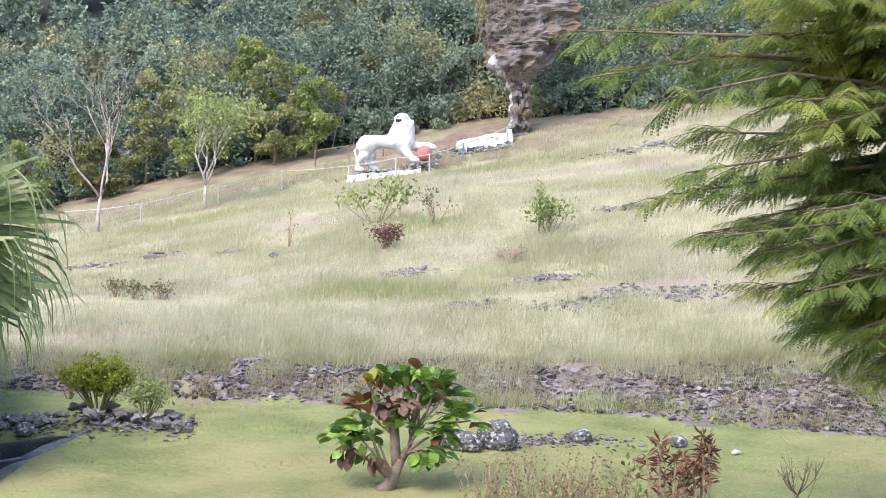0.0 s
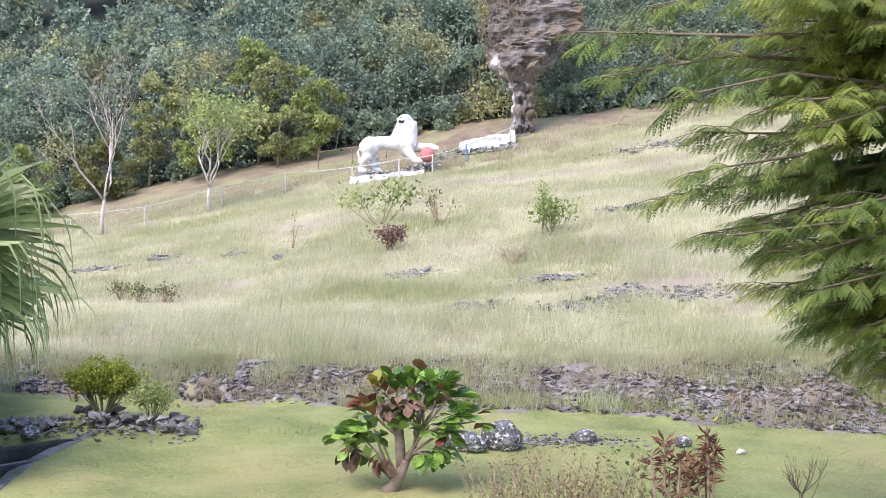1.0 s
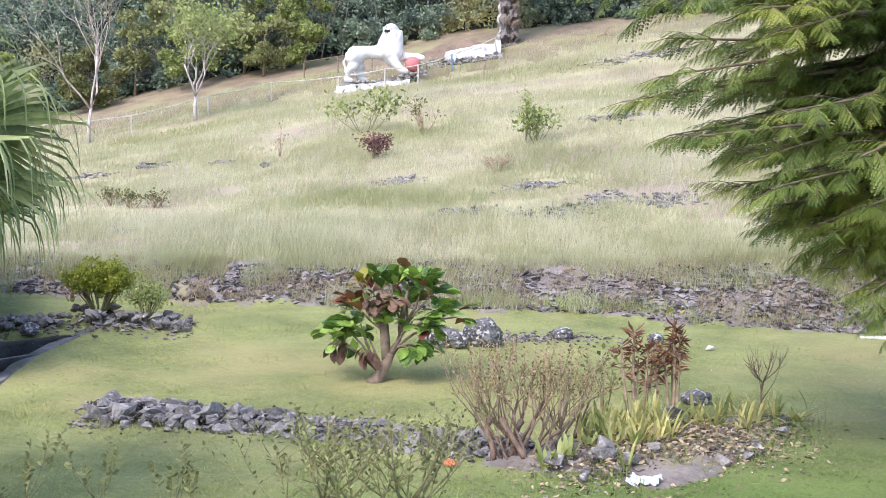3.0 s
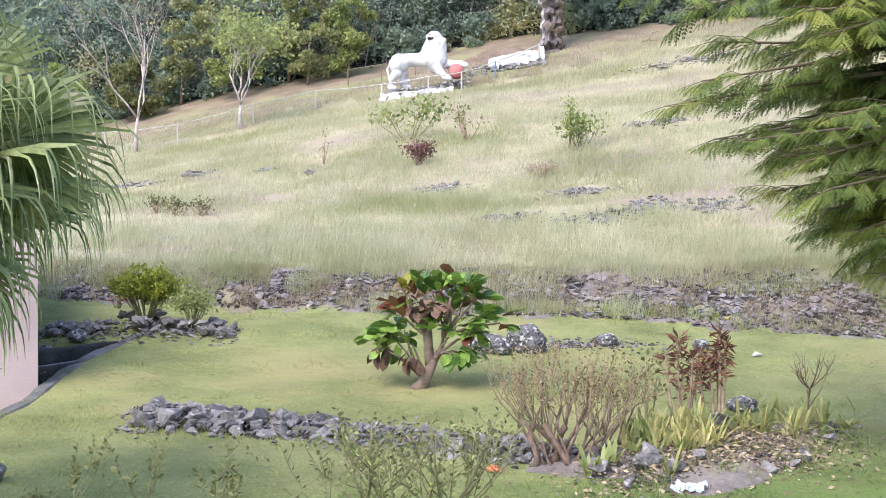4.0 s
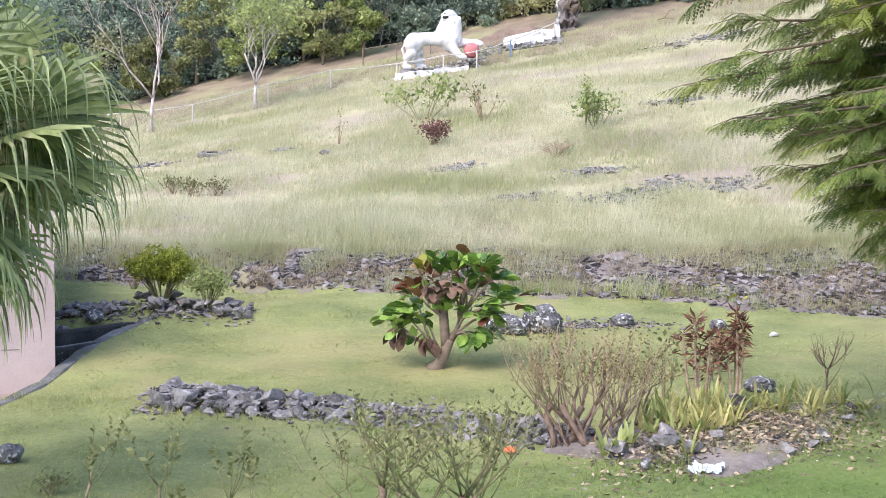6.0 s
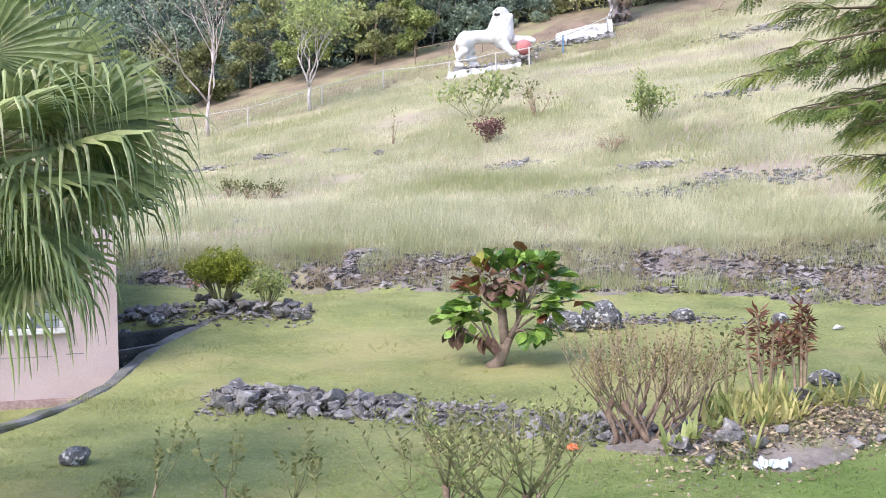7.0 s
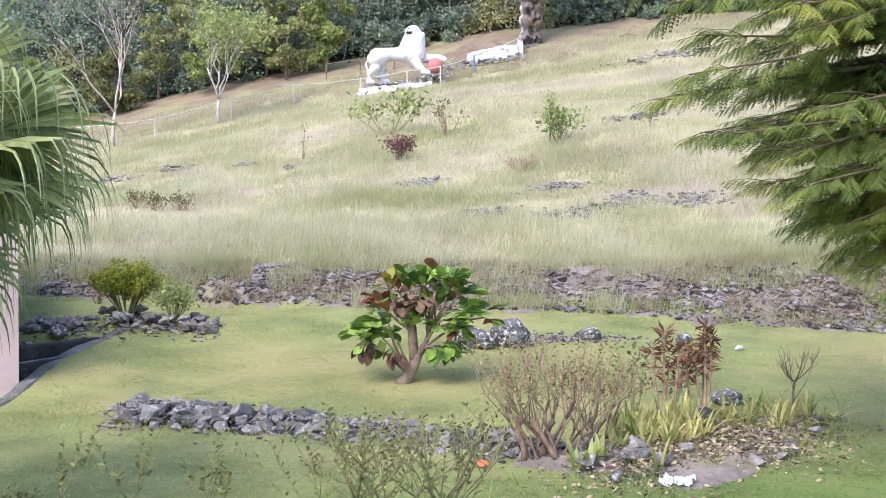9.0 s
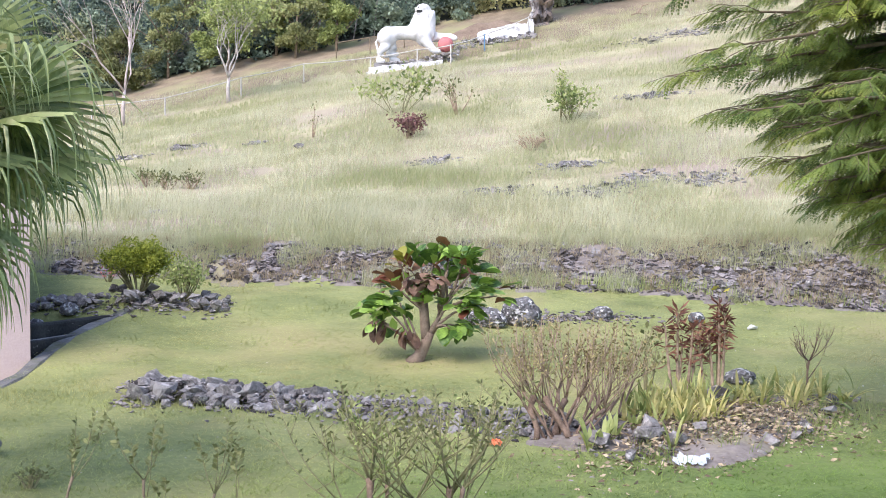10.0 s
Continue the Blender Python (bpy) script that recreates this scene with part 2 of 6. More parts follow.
M_TI = material("red_strap_leaves", (0.10, 0.042, 0.032), (0.28, 0.13, 0.085), 5, 0.5, 0, 20, island=0.6, thin=0.3)
M_STRAP = material("yellow_green_strap_leaves", (0.34, 0.35, 0.11), (0.72, 0.64, 0.30), 4, 0.55, 0, 20, island=0.7, obj=0.4, thin=0.45)
M_MAROON = material("maroon_leaves", (0.09, 0.045, 0.045), (0.22, 0.11, 0.10), 3, 0.7, 0, 10, island=0.5)
M_STRAW = material("straw_leaves", (0.24, 0.19, 0.12), (0.48, 0.40, 0.26), 4, 0.8, 0, 12, island=0.5, thin=0.35)
M_SWORD = material("sword_leaves", (0.20, 0.26, 0.08), (0.44, 0.48, 0.18), 3, 0.5, 0, 9, island=0.4, obj=0.4, thin=0.4)
M_BAG = material("white_plastic", (0.36, 0.41, 0.48), (0.54, 0.58, 0.63), 12, 0.35, 0.4, 60, spec=0.5)
M_STEM = material("brown_stem", (0.10, 0.078, 0.052), (0.23, 0.18, 0.125), 9, 0.9, 0.4, 50)
M_ORANGE = material("orange_plastic", (0.62, 0.12, 0.05), (0.78, 0.28, 0.14), 20, 0.4, 0.2, 60)
M_LITTER = material("leaf_litter", (0.11, 0.082, 0.055), (0.42, 0.34, 0.23), 6, 0.9, 0, 30, island=0.7)

# ---- the ground ----
# Heights along three bearings (well to one side, ahead, well to the other) at growing distance from the house.
GROUND_Y = (0.0, 10.6, 12.4, 15.2, 18.1, 21.0, 23.2)
GROUND_Z = ((0.0, 0.02, 0.09, 0.18, 0.42, 0.76, 1.08), (0.0, 0.02, 0.09, 0.18, 0.40, 0.70, 0.95), (0.0, 0.02, 0.09, 0.18, 0.36, 0.58, 0.76))
BANK = ((25.0, 1.36, 26.3, 1.98), (24.5, 1.10, 25.9, 1.90), (23.5, 0.80, 25.3, 2.02))
HILL_Y = (43.0, 67.0, 82.0, 100.0, 140.0, 200.0, 300.0)
HILL_Z = ((3.95, 7.1, 10.1, 18.0, 50.0, 95.0, 150.0), (5.35, 10.84, 16.0, 27.0, 57.0, 98.0, 150.0), (6.9, 14.3, 19.0, 31.0, 62.0, 104.0, 155.0))

KERB_Y = (13.0, 14.6, 16.1, 16.9, 18.4, 19.75, 20.7, 21.7, 22.4)
KERB_X = (-6.5, -6.08, -5.86, -5.74, -5.83, -5.8, -5.6, -5.38, -5.03)


def blend(u, a, b, c):
    """Through three values at u = -0.3, 0 and 0.3."""
    s = np.clip(u / 0.3, -1.6, 1.6)
    return b + s * (c - a) / 2 + s * s * ((a + c) / 2 - b)


def woods_edge(x):
    return np.interp(x, (-40, -14, -6, 0, 5, 9, 40), (79, 77, 76.5, 77.5, 78, 74.5, 73))


def bank_line(x, y):
    u = x / np.maximum(y, 8.0)
    return [blend(u, BANK[0][i], BANK[1][i], BANK[2][i]) for i in range(4)]


def ground(x, y):
    """Height of the ground, for numbers or arrays."""
    x, y = np.asarray(x, float), np.asarray(y, float)
    u = x / np.maximum(y, 8.0)
    heights = []
    for i in range(3):
        ys = GROUND_Y + (BANK[i][0], BANK[i][2]) + HILL_Y
        zs = GROUND_Z[i] + (BANK[i][1], BANK[i][3]) + HILL_Z[i]
        heights.append(np.interp(y, ys, zs))
    z = blend(u, *heights)
    rough = np.clip((y - 25) / 12, 0, 1)
    z = z + rough * (0.10 * np.sin(x * 0.25 + 0.15 * y) + 0.07 * np.sin(0.45 * y - 0.2 * x + 1.3))
    z = z + 0.015 * np.sin(1.3 * x + 0.7 * y) * np.clip((y - 4) / 6, 0, 1)
    # sunken strip between the kerb and the house
    inside = np.clip((np.interp(y, KERB_Y, KERB_X) - 0.08 - x) / 0.12, 0, 1) * np.clip((21.4 - y) / 0.4, 0, 1) * np.clip((y - 12) / 2, 0, 1)
    return z - 0.45 * inside * (x > -16)


def gz(x, y):
    return float(ground(x, y))


def make_ground():
    xs = np.concatenate([-np.geomspace(420, 31, 16), np.arange(-30, -8, 0.4), np.arange(-8, -4, 0.1), np.arange(-4, 30.01, 0.3), np.geomspace(31, 420, 16)])
    ys = np.concatenate([[-300, -120, -50, -20, -8, 0, 4, 7], np.arange(8, 23, 0.25), np.arange(23, 29, 0.15), np.arange(29, 90, 0.6), np.arange(90, 150, 4), np.geomspace(152, 700, 14)])
    gx, gy = np.meshgrid(xs, ys)
    z = ground(gx, gy)
    bumps = np.array([noise.noise(Vector((a * 0.9, b * 0.9, 0))) * 0.6 + noise.noise(Vector((a * 2.7, b * 2.7, 4))) * 0.4 for a, b in zip(gx.ravel(), gy.ravel())]).reshape(gx.shape)
    f0, _, f2, _ = bank_line(gx, gy)
    on_bank = np.clip(1 - np.abs(gy - (f0 + f2) / 2) / 1.4, 0, 1)
    z += bumps * (0.02 + 0.05 * np.clip((gy - 26) / 8, 0, 1) + 0.16 * on_bank)
    ny, nx = gx.shape
    verts = np.stack([gx, gy, z], -1).reshape(-1, 3)
    idx = np.arange(ny * nx).reshape(ny, nx)
    faces = np.stack([idx[:-1, :-1], idx[:-1, 1:], idx[1:, 1:], idx[1:, :-1]], -1).reshape(-1, 4)
    me = bpy.data.meshes.new("ground")
    me.from_pydata(verts.tolist(), [], faces.tolist())
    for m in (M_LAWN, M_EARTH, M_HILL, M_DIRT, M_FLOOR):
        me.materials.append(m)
    c = verts[faces].mean(1)
    foot, _, top, _ = bank_line(c[:, 0], c[:, 1])
    wob = 0.25 * np.sin(c[:, 0] * 2.1) + 0.2 * np.sin(c[:, 0] * 5.3 + 1)
    u = c[:, 0] / np.maximum(c[:, 1], 8)
    kind = np.where(c[:, 1] > foot - 0.15 + wob * 0.5, 1, 0)
    kind = np.where(c[:, 1] > top + 0.35 + wob, 2, kind)
    kind = np.where(c[:, 1] > 67 + wob * 3, 3, kind)
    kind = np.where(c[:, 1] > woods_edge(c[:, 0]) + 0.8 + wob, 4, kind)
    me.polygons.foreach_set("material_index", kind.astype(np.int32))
    me.polygons.foreach_set("use_smooth", [True] * len(faces))
    return tagged(new("ground", me), "mown green lawn rising over a stony bank to a dry grassy hillside", "ground", kind="structure")


make_ground()


def blades(name, x, y, height, width, mat, label, category, lean=0.35):
    """Grass as single tapered blades."""
    n = len(x)
    base = np.stack([x, y, ground(x, y) - 0.01], 1)
    a = rng.uniform(0, math.tau, n)
    side = np.stack([np.cos(a), np.sin(a), 0 * a], 1) * (width * rng.uniform(0.6, 1.4, n))[:, None] / 2
    tip = base + np.stack([rng.normal(0, lean, n) * height + 0.1 * height, rng.normal(0, lean, n) * height, height], 1)
    ob = soup(name, np.stack([base - side, base + side, tip], 1), 3, mat)
    return tagged(ob, label, category, kind="stuff")


def patchy(x, y, scale, seed):
    return np.array([noise.noise(Vector((a * scale, b * scale, seed))) for a, b in zip(x, y)])


# lawn
n = 210000
y = 8.5 + 17.5 * rng.random(n) ** 0.8
x = rng.uniform(-0.5, 0.5, n) * y
keep = (y < bank_line(x, y)[0] + 0.1)
x, y = x[keep], y[keep]
blades("lawn_grass", x, y, rng.uniform(0.015, 0.04, len(x)), 0.013, M_BLADE, "short mown green grass on the garden lawn", "grass", 1.7)

n = 60000
y = 8.8 + 9 * rng.random(n)
x = rng.uniform(-0.5, 0.5, n) * y
keep = patchy(x, y * 1.8, 2.6, 7.0) > 0.16
x, y = x[keep], y[keep]
blades("lawn_tufts", x, y, rng.uniform(0.03, 0.06, len(x)), 0.012, M_BLADE, "slightly longer green tufts in the mown lawn", "grass", 0.9)

# flat stony patches on the hillside: place, width, depth
SCREE = ((4.05, 30.56, 1.3, 0.8), (5.53, 31.76, 0.9, 0.7), (7.14, 31.04, 1.1, 0.8), (4.08, 34.4, 1.1, 0.6), (0.11, 37.34, 0.8, 0.6), (-11.64, 46.99, 1.0, 0.7), (-9.33, 47.92, 0.8, 0.6), (-6.89, 30.84, 0.6, 0.4), (1.85, 31.73, 0.8, 0.4), (8.2, 44.7, 1.5, 0.6), (12.6, 60.5, 3.0, 1.2), (-6.5, 46.7, 0.5, 0.4))

# hillside
n = 340000
y = 25 + 47 * rng.random(n) ** 1.2
x = rng.uniform(-0.5, 0.5, n) * y
clump = patchy(x[::1], y[::1], 0.33, 2.0) + 0.5 * patchy(x, y, 1.1, 5.0)
top = bank_line(x, y)[2]
keep = (y > top + 0.1) & (clump > -0.75 + 0.4 * rng.random(n))
for px, py, rx, ry in ((-10.5, 44, 4.5, 3.2), (-8, 34.5, 3.5, 2.2), (-7.5, 28.5, 3.0, 1.0), (9.5, 56, 4.5, 2.5), (5, 32, 3, 0.7), (11, 36, 3, 1.5), (-13, 38, 3, 2)):
    keep &= ~((((x - px) / rx) ** 2 + ((y - py) / ry) ** 2 < 1) & (rng.random(n) < 0.72))
for px, py, w, d in SCREE:
    keep &= ~((((x - px) / w) ** 2 + ((y - py) / (d * 1.3)) ** 2 < 1) & (rng.random(n) < 0.5))
x, y, clump, top = x[keep], y[keep], clump[keep], top[keep]
h = (0.17 + 0.22 * np.clip(clump + 0.3, 0, 1)) * rng.uniform(0.6, 1.3, len(x))
h *= np.where((y > top + 0.6) & (y < top + 6), 1.25, 1.0)
blades("hill_grass", x, y, h, 0.017, M_HAY, "long pale dry grass covering the hillside", "grass", 0.3)

# ---- rocks ----
def rock_mesh(seed, points=15, flat=0.7):
    r = random.Random(seed)
    bm = bmesh.new()
    for _ in range(points):
        v = Vector((r.gauss(0, 1), r.gauss(0, 1), r.gauss(0, 1))).normalized() * r.uniform(0.36, 0.62)
        bm.verts.new((v.x, v.y * 0.9, v.z * flat))
    hull = bmesh.ops.convex_hull(bm, input=bm.verts[:])
    bmesh.ops.delete(bm, geom=[v for v in hull["geom_interior"] if isinstance(v, bmesh.types.BMVert)], context="VERTS")
    bmesh.ops.recalc_face_normals(bm, faces=bm.faces[:])
    me = bpy.data.meshes.new("stone")
    bm.to_mesh(me)
    bm.free()
    me.materials.append(M_ROCK)
    return me


ROCKS = [rock_mesh(s) for s in range(9)]
CHIPS = [rock_mesh(s + 40, 9) for s in range(9)]


def stone(parent, x, y, z, size, r):
    """One loose stone under its thing, in the thing's own metres."""
    ob = new("stone", r.choice(ROCKS))
    ob.parent = parent
    ob.location = (x, y, z)
    ob.rotation_euler = (r.uniform(-0.5, 0.5), r.uniform(-0.5, 0.5), r.uniform(0, 6.28))
    ob.scale = (size * r.uniform(0.8, 1.3), size * r.uniform(0.7, 1.1), size * r.uniform(0.7, 1.1))
    return ob


def rubble(name, places, sizes, mat, parent):
    """Many small stones joined in one mesh."""
    verts, faces, base = [], [], 0
    shapes = []
    for me in CHIPS:
        v = np.array([tuple(p.co) for p in me.vertices])
        shapes.append((v, [tuple(p.vertices) for p in me.polygons]))
    for p, s in zip(places, sizes):
        v, f = shapes[rnd.randrange(len(shapes))]
        a = rnd.uniform(0, 6.28)
        rot = np.array([[math.cos(a), -math.sin(a), 0], [math.sin(a), math.cos(a), 0], [0, 0, 1]])
        verts.append((v * np.array([rnd.uniform(0.8, 1.4), 1, rnd.uniform(0.6, 1.1)])) @ rot.T * s + p)
        faces += [tuple(i + base for i in q) for q in f]
        base += len(v)
    me = bpy.data.meshes.new(name)
    me.from_pydata(np.concatenate(verts).tolist(), [], faces)
    me.materials.append(mat)
    ob = new(name, me)
    ob.parent = parent
    ob["kind"] = "stuff"
    return ob


# ---- woods ----
def crown_leaves(centre, radius, count, size, blobs=12, droop=0.0):
    """Leaves on the outsides of many uneven clumps round a crown's centre."""
    centre, radius = np.asarray(centre, float), np.asarray(radius, float)
    bc = rng.normal(size=(blobs, 3))
    bc /= np.linalg.norm(bc, axis=1, keepdims=True)
    bc = centre + bc * radius * rng.uniform(0.35, 0.85, (blobs, 1))
    br = radius.mean() * rng.uniform(0.25, 0.5, blobs)
    which = rng.integers(0, blobs, count)
    d = rng.normal(size=(count, 3))
    d /= np.linalg.norm(d, axis=1, keepdims=True)
    d[:, 2] = np.where(d[:, 2] < -0.3, -d[:, 2], d[:, 2])
    p = bc[which] + d * (br[which] * rng.uniform(0.65, 1.08, count))[:, None]
    w = d * 0.5 + rng.normal(size=(count, 3)) * 0.7
    w[:, 2] -= droop
    return leaves(p, w, size, size * 0.6, 0.08)


quads, stems = [], bmesh.new()
spots = []
for row, yy in enumerate((73.5, 76, 79, 82, 85, 88.5, 92.5, 97, 102, 108, 115, 123, 132, 143, 156, 172)):
    step = 2.6 + row * 0.25
    for xx in np.arange(-0.5 * yy, 0.5 * yy, step):
        tx, ty = xx + rnd.uniform(-1.2, 1.2), yy + rnd.uniform(-1.3, 1.3)
        if ty > woods_edge(tx) + 1.2:
            spots.append((tx, ty, row))
for k in range(70):
    tx, row = rnd.uniform(-36, 36), rnd.randrange(2, 9)
    spots.append((tx, float(woods_edge(tx)) + 2 + 3.2 * (row - 2) + rnd.uniform(0, 3), row))
for tx in (-4.8, -2.9, -1.2, 0.6, 2.2):
    spots.append((tx, 80.5, 2))
for xx, yy, row in spots:
    h = rnd.uniform(5.0, 9.5) if yy > woods_edge(xx) + 4 else rnd.uniform(3.0, 5.5)
    r = rnd.uniform(1.8, 3.2)
    g = gz(xx, yy)
    quads.append(crown_leaves((xx, yy, g + h * 0.6), (r, r, h * 0.42), 1900 if row < 6 else 820, (0.185 + row * 0.02) if row < 6 else 0.25 + row * 0.028, 18, 0.25))
    if row < 6:
        top = Vector((xx + rnd.uniform(-0.6, 0.6), yy, g + h * 0.8))
        tube(stems, [(xx, yy, g - 0.2), ((xx + top.x) / 2 + rnd.uniform(-0.3, 0.3), yy, g + h * 0.4), top], (0.13, 0.09, 0.04), 5)
woods = soup("woodland", np.concatenate(quads), 4, M_WOODS)
tagged(woods, "dense mixed green woodland climbing the slope behind the hill", "woodland", kind="stuff")
trunks = part("trunks", stems, M_GREYSTEM, woods)
trunks["kind"] = "stuff"
# undergrowth at the edge of the woods
quads = []
for i in range(190):
    xx = (i / 190 - 0.5) * 92 + rnd.uniform(-1, 1)
    back = rnd.choice((0, 1, 2.2))
    yy = float(woods_edge(xx)) + back + rnd.uniform(-0.4, 0.6)
    r = rnd.uniform(0.6, 1.1) + 0.35 * back
    quads.append(crown_leaves((xx, yy, gz(xx, yy) + r * 0.75), (r * 1.2, r, r * 1.1), 350, 0.26, 9, 0.1))
edge = soup("undergrowth", np.concatenate(quads), 4, M_WOODS)
tagged(edge, "tangled green scrub along the edge of the woods", "undergrowth", kind="stuff")
# bare grey stems and hanging branches at the edge
bm = bmesh.new()
for i in range(60):
    xx = rnd.uniform(-34, 34)
    yy = float(woods_edge(xx)) + rnd.uniform(0.3, 2.5)
    g = gz(xx, yy)
    h = rnd.uniform(2.0, 5.5)
    dx = rnd.gauss(0, 1.0)
    tube(bm, [(xx, yy, g), (xx + dx * 0.3, yy, g + h * 0.5), (xx + dx, yy - 0.3, g + h)], (0.05, 0.04, 0.015), 4)
poles = part("bare_stems", bm, M_GREYSTEM)
tagged(poles, "thin bare grey stems at the edge of the woods", "undergrowth", kind="stuff")


def branching(bm, start, way, length, radius, depth, r, ends, spread=0.55, rise=0.1):
    """A limb that forks; its ends are gathered for the leaves."""
    way = Vector(way).normalized()
    pts, rad = [Vector(start)], [radius]
    for k in range(3):
        way = (way + Vector((r.gauss(0, 0.25), r.gauss(0, 0.25), r.gauss(0, 0.12) + rise * 0.4))).normalized()
        pts.append(pts[-1] + way * length / 3)
        rad.append(radius * (1 - 0.11 * (k + 1)))
    tube(bm, pts, rad, 6 if radius > 0.05 else 4)
    if depth == 0:
        ends.append((pts[-1], way))
        return
    for _ in range(r.choice((2, 3))):
        side = Vector((r.gauss(0, 1), r.gauss(0, 1), r.gauss(0, 0.6))).normalized()
        branching(bm, pts[-1] - way * length * r.uniform(0, 0.35), way + side * spread + Vector((0, 0, rise)), length * r.uniform(0.62, 0.85), rad[-1] * 0.72, depth - 1, r, ends, spread, rise)
    ends.append((pts[-1], way))


def tree(x, y, height, trunk_r, bark, leaf_mat, leaf_count, leaf_size, seed, label, fork=0.35, spread=0.55, clump=0.7, depth=4, lean=(0, 0), twin=False):
    r = random.Random(seed)
    t = thing("tree", x, y, gz(x, y) - 0.05, label, "tree", "trees below the woods")
    bm, ends = bmesh.new(), []
    a = Vector((lean[0] * height * fork, lean[1], height * fork))
    tube(bm, [(0, 0, -0.1), a * 0.5 + Vector((r.gauss(0, 0.04), 0, 0)), a], (trunk_r * 1.25, trunk_r, trunk_r * 0.85), 8)
    for k in range(4):
        ang = k * 1.6 + r.uniform(-0.4, 0.4)
        branching(bm, a - Vector((0, 0, 0.05 * k)), (math.cos(ang) * spread * 0.9 + lean[0], math.sin(ang) * spread * 0.6, 1.0), height * (1 - fork) * 0.42, trunk_r * 0.62, depth - 1, r, ends, spread)
    part("trunk", bm, bark, t, "pale slender trunk and forking limbs", True)
    if leaf_count:
        pts = np.array([tuple(p) for p, _ in ends if p.z > height * 0.45])
        pick = rng.integers(0, len(pts), leaf_count)
        places = pts[pick] + rng.normal(size=(leaf_count, 3)) * clump * np.array([1, 1, 0.6])
        soup("crown", leaves(places, rng.normal(size=(leaf_count, 3)) - np.array([0, 0, 0.3]), leaf_size, leaf_size * 0.55, 0.08), 4, leaf_mat, t)
    return t


tree(-15.2, 61.8, 8.4, 0.09, M_PINKBARK, M_OLIVE, 260, 0.2, 5, "tall thin pale-barked tree with bare forking branches and few leaves", 0.22, 0.26, 0.5, 6, (0.05, 0))
tree(-10.1, 63.2, 5.7, 0.095, M_PALE, M_LIGHTLEAF, 1500, 0.24, 12, "pale-barked spreading tree with a light green crown", 0.24, 0.5, 0.6, 6)


def bushy_tree(x, y, h, w, mat, seed, label, count=5200):
    """A tree leafy almost to the ground, in uneven clumps."""
    r = random.Random(seed)
    t = thing("bushy_tree", x, y, gz(x, y) - 0.05, label, "tree", "trees at the edge of the woods")
    bm, ends = bmesh.new(), []
    tube(bm, [(0, 0, -0.1), (0.05, 0, h * 0.2), (0.1, 0, h * 0.4)], (0.10, 0.08, 0.06), 7)
    for k in range(4):
        a = k * 1.6 + r.random()
        branching(bm, (0.05, 0, h * (0.15 + 0.07 * k)), (math.cos(a) * 0.8, math.sin(a) * 0.6, 0.9), h * 0.34, 0.038, 2, r, ends)
    part("trunk", bm, M_STEM, t, "", True)
    blobs = []
    for k in range(19):
        a, s = r.uniform(0, math.tau), math.sqrt(r.random())
        z = h * r.uniform(0.10, 0.92)
        reach = w / 2 * (1.0 - 0.5 * abs(z / h - 0.5) * 2) * s
        rad = r.uniform(0.45, 0.95)
        blobs.append(crown_leaves((math.cos(a) * reach, math.sin(a) * reach * 0.7, z), (rad, rad, rad * 0.7), count // 15, 0.22, 7, 0.1))
    soup("crown", np.concatenate(blobs), 4, mat, t)


bushy_tree(-12.0, 75.0, 6.0, 4.6, M_LIGHTLEAF, 22, "bushy yellow-green tree at the edge of the woods")
bushy_tree(-7.9, 75.2, 6.6, 4.6, M_OLIVE, 31, "bushy olive-green tree at the edge of the woods")
bushy_tree(-5.4, 75.0, 6.6, 3.6, M_LIGHTLEAF, 36, "bushy dull green tree at the edge of the woods")
bushy_tree(-9.3, 77.0, 8.8, 3.8, M_LIGHTLEAF, 38, "taller yellow-green tree rising behind its neighbours")
bushy_tree(-18.6, 75.2, 4.0, 3.8, M_DULLLEAF, 43, "low bushy olive tree at the edge of the woods")
bushy_tree(-16.0, 76.6, 7.5, 4.4, M_OLIVE, 45, "bushy olive-green tree behind the pale tree")
bushy_tree(-23.4, 75.8, 4.6, 4.4, M_LIGHTLEAF, 47, "low spreading yellow-green tree at the edge of the woods")
bushy_tree(-27.6, 76.5, 6.5, 5.0, M_DULLLEAF, 49, "bushy dull green tree at the edge of the woods")

# ---- limestone pillar ----
PILLAR_Z = (0.0, 1.1, 2.5, 3.4, 4.0, 4.8, 5.7, 6.5, 13.0)
PILLAR_LEFT = (-0.62, -0.62, -0.72, -1.2, -1.8, -2.2, -2.3, -2.25, -2.2)
PILLAR_RIGHT = (0.62, 0.68, 0.58, 0.66, 1.3, 2.2, 2.9, 3.2, 3.4)


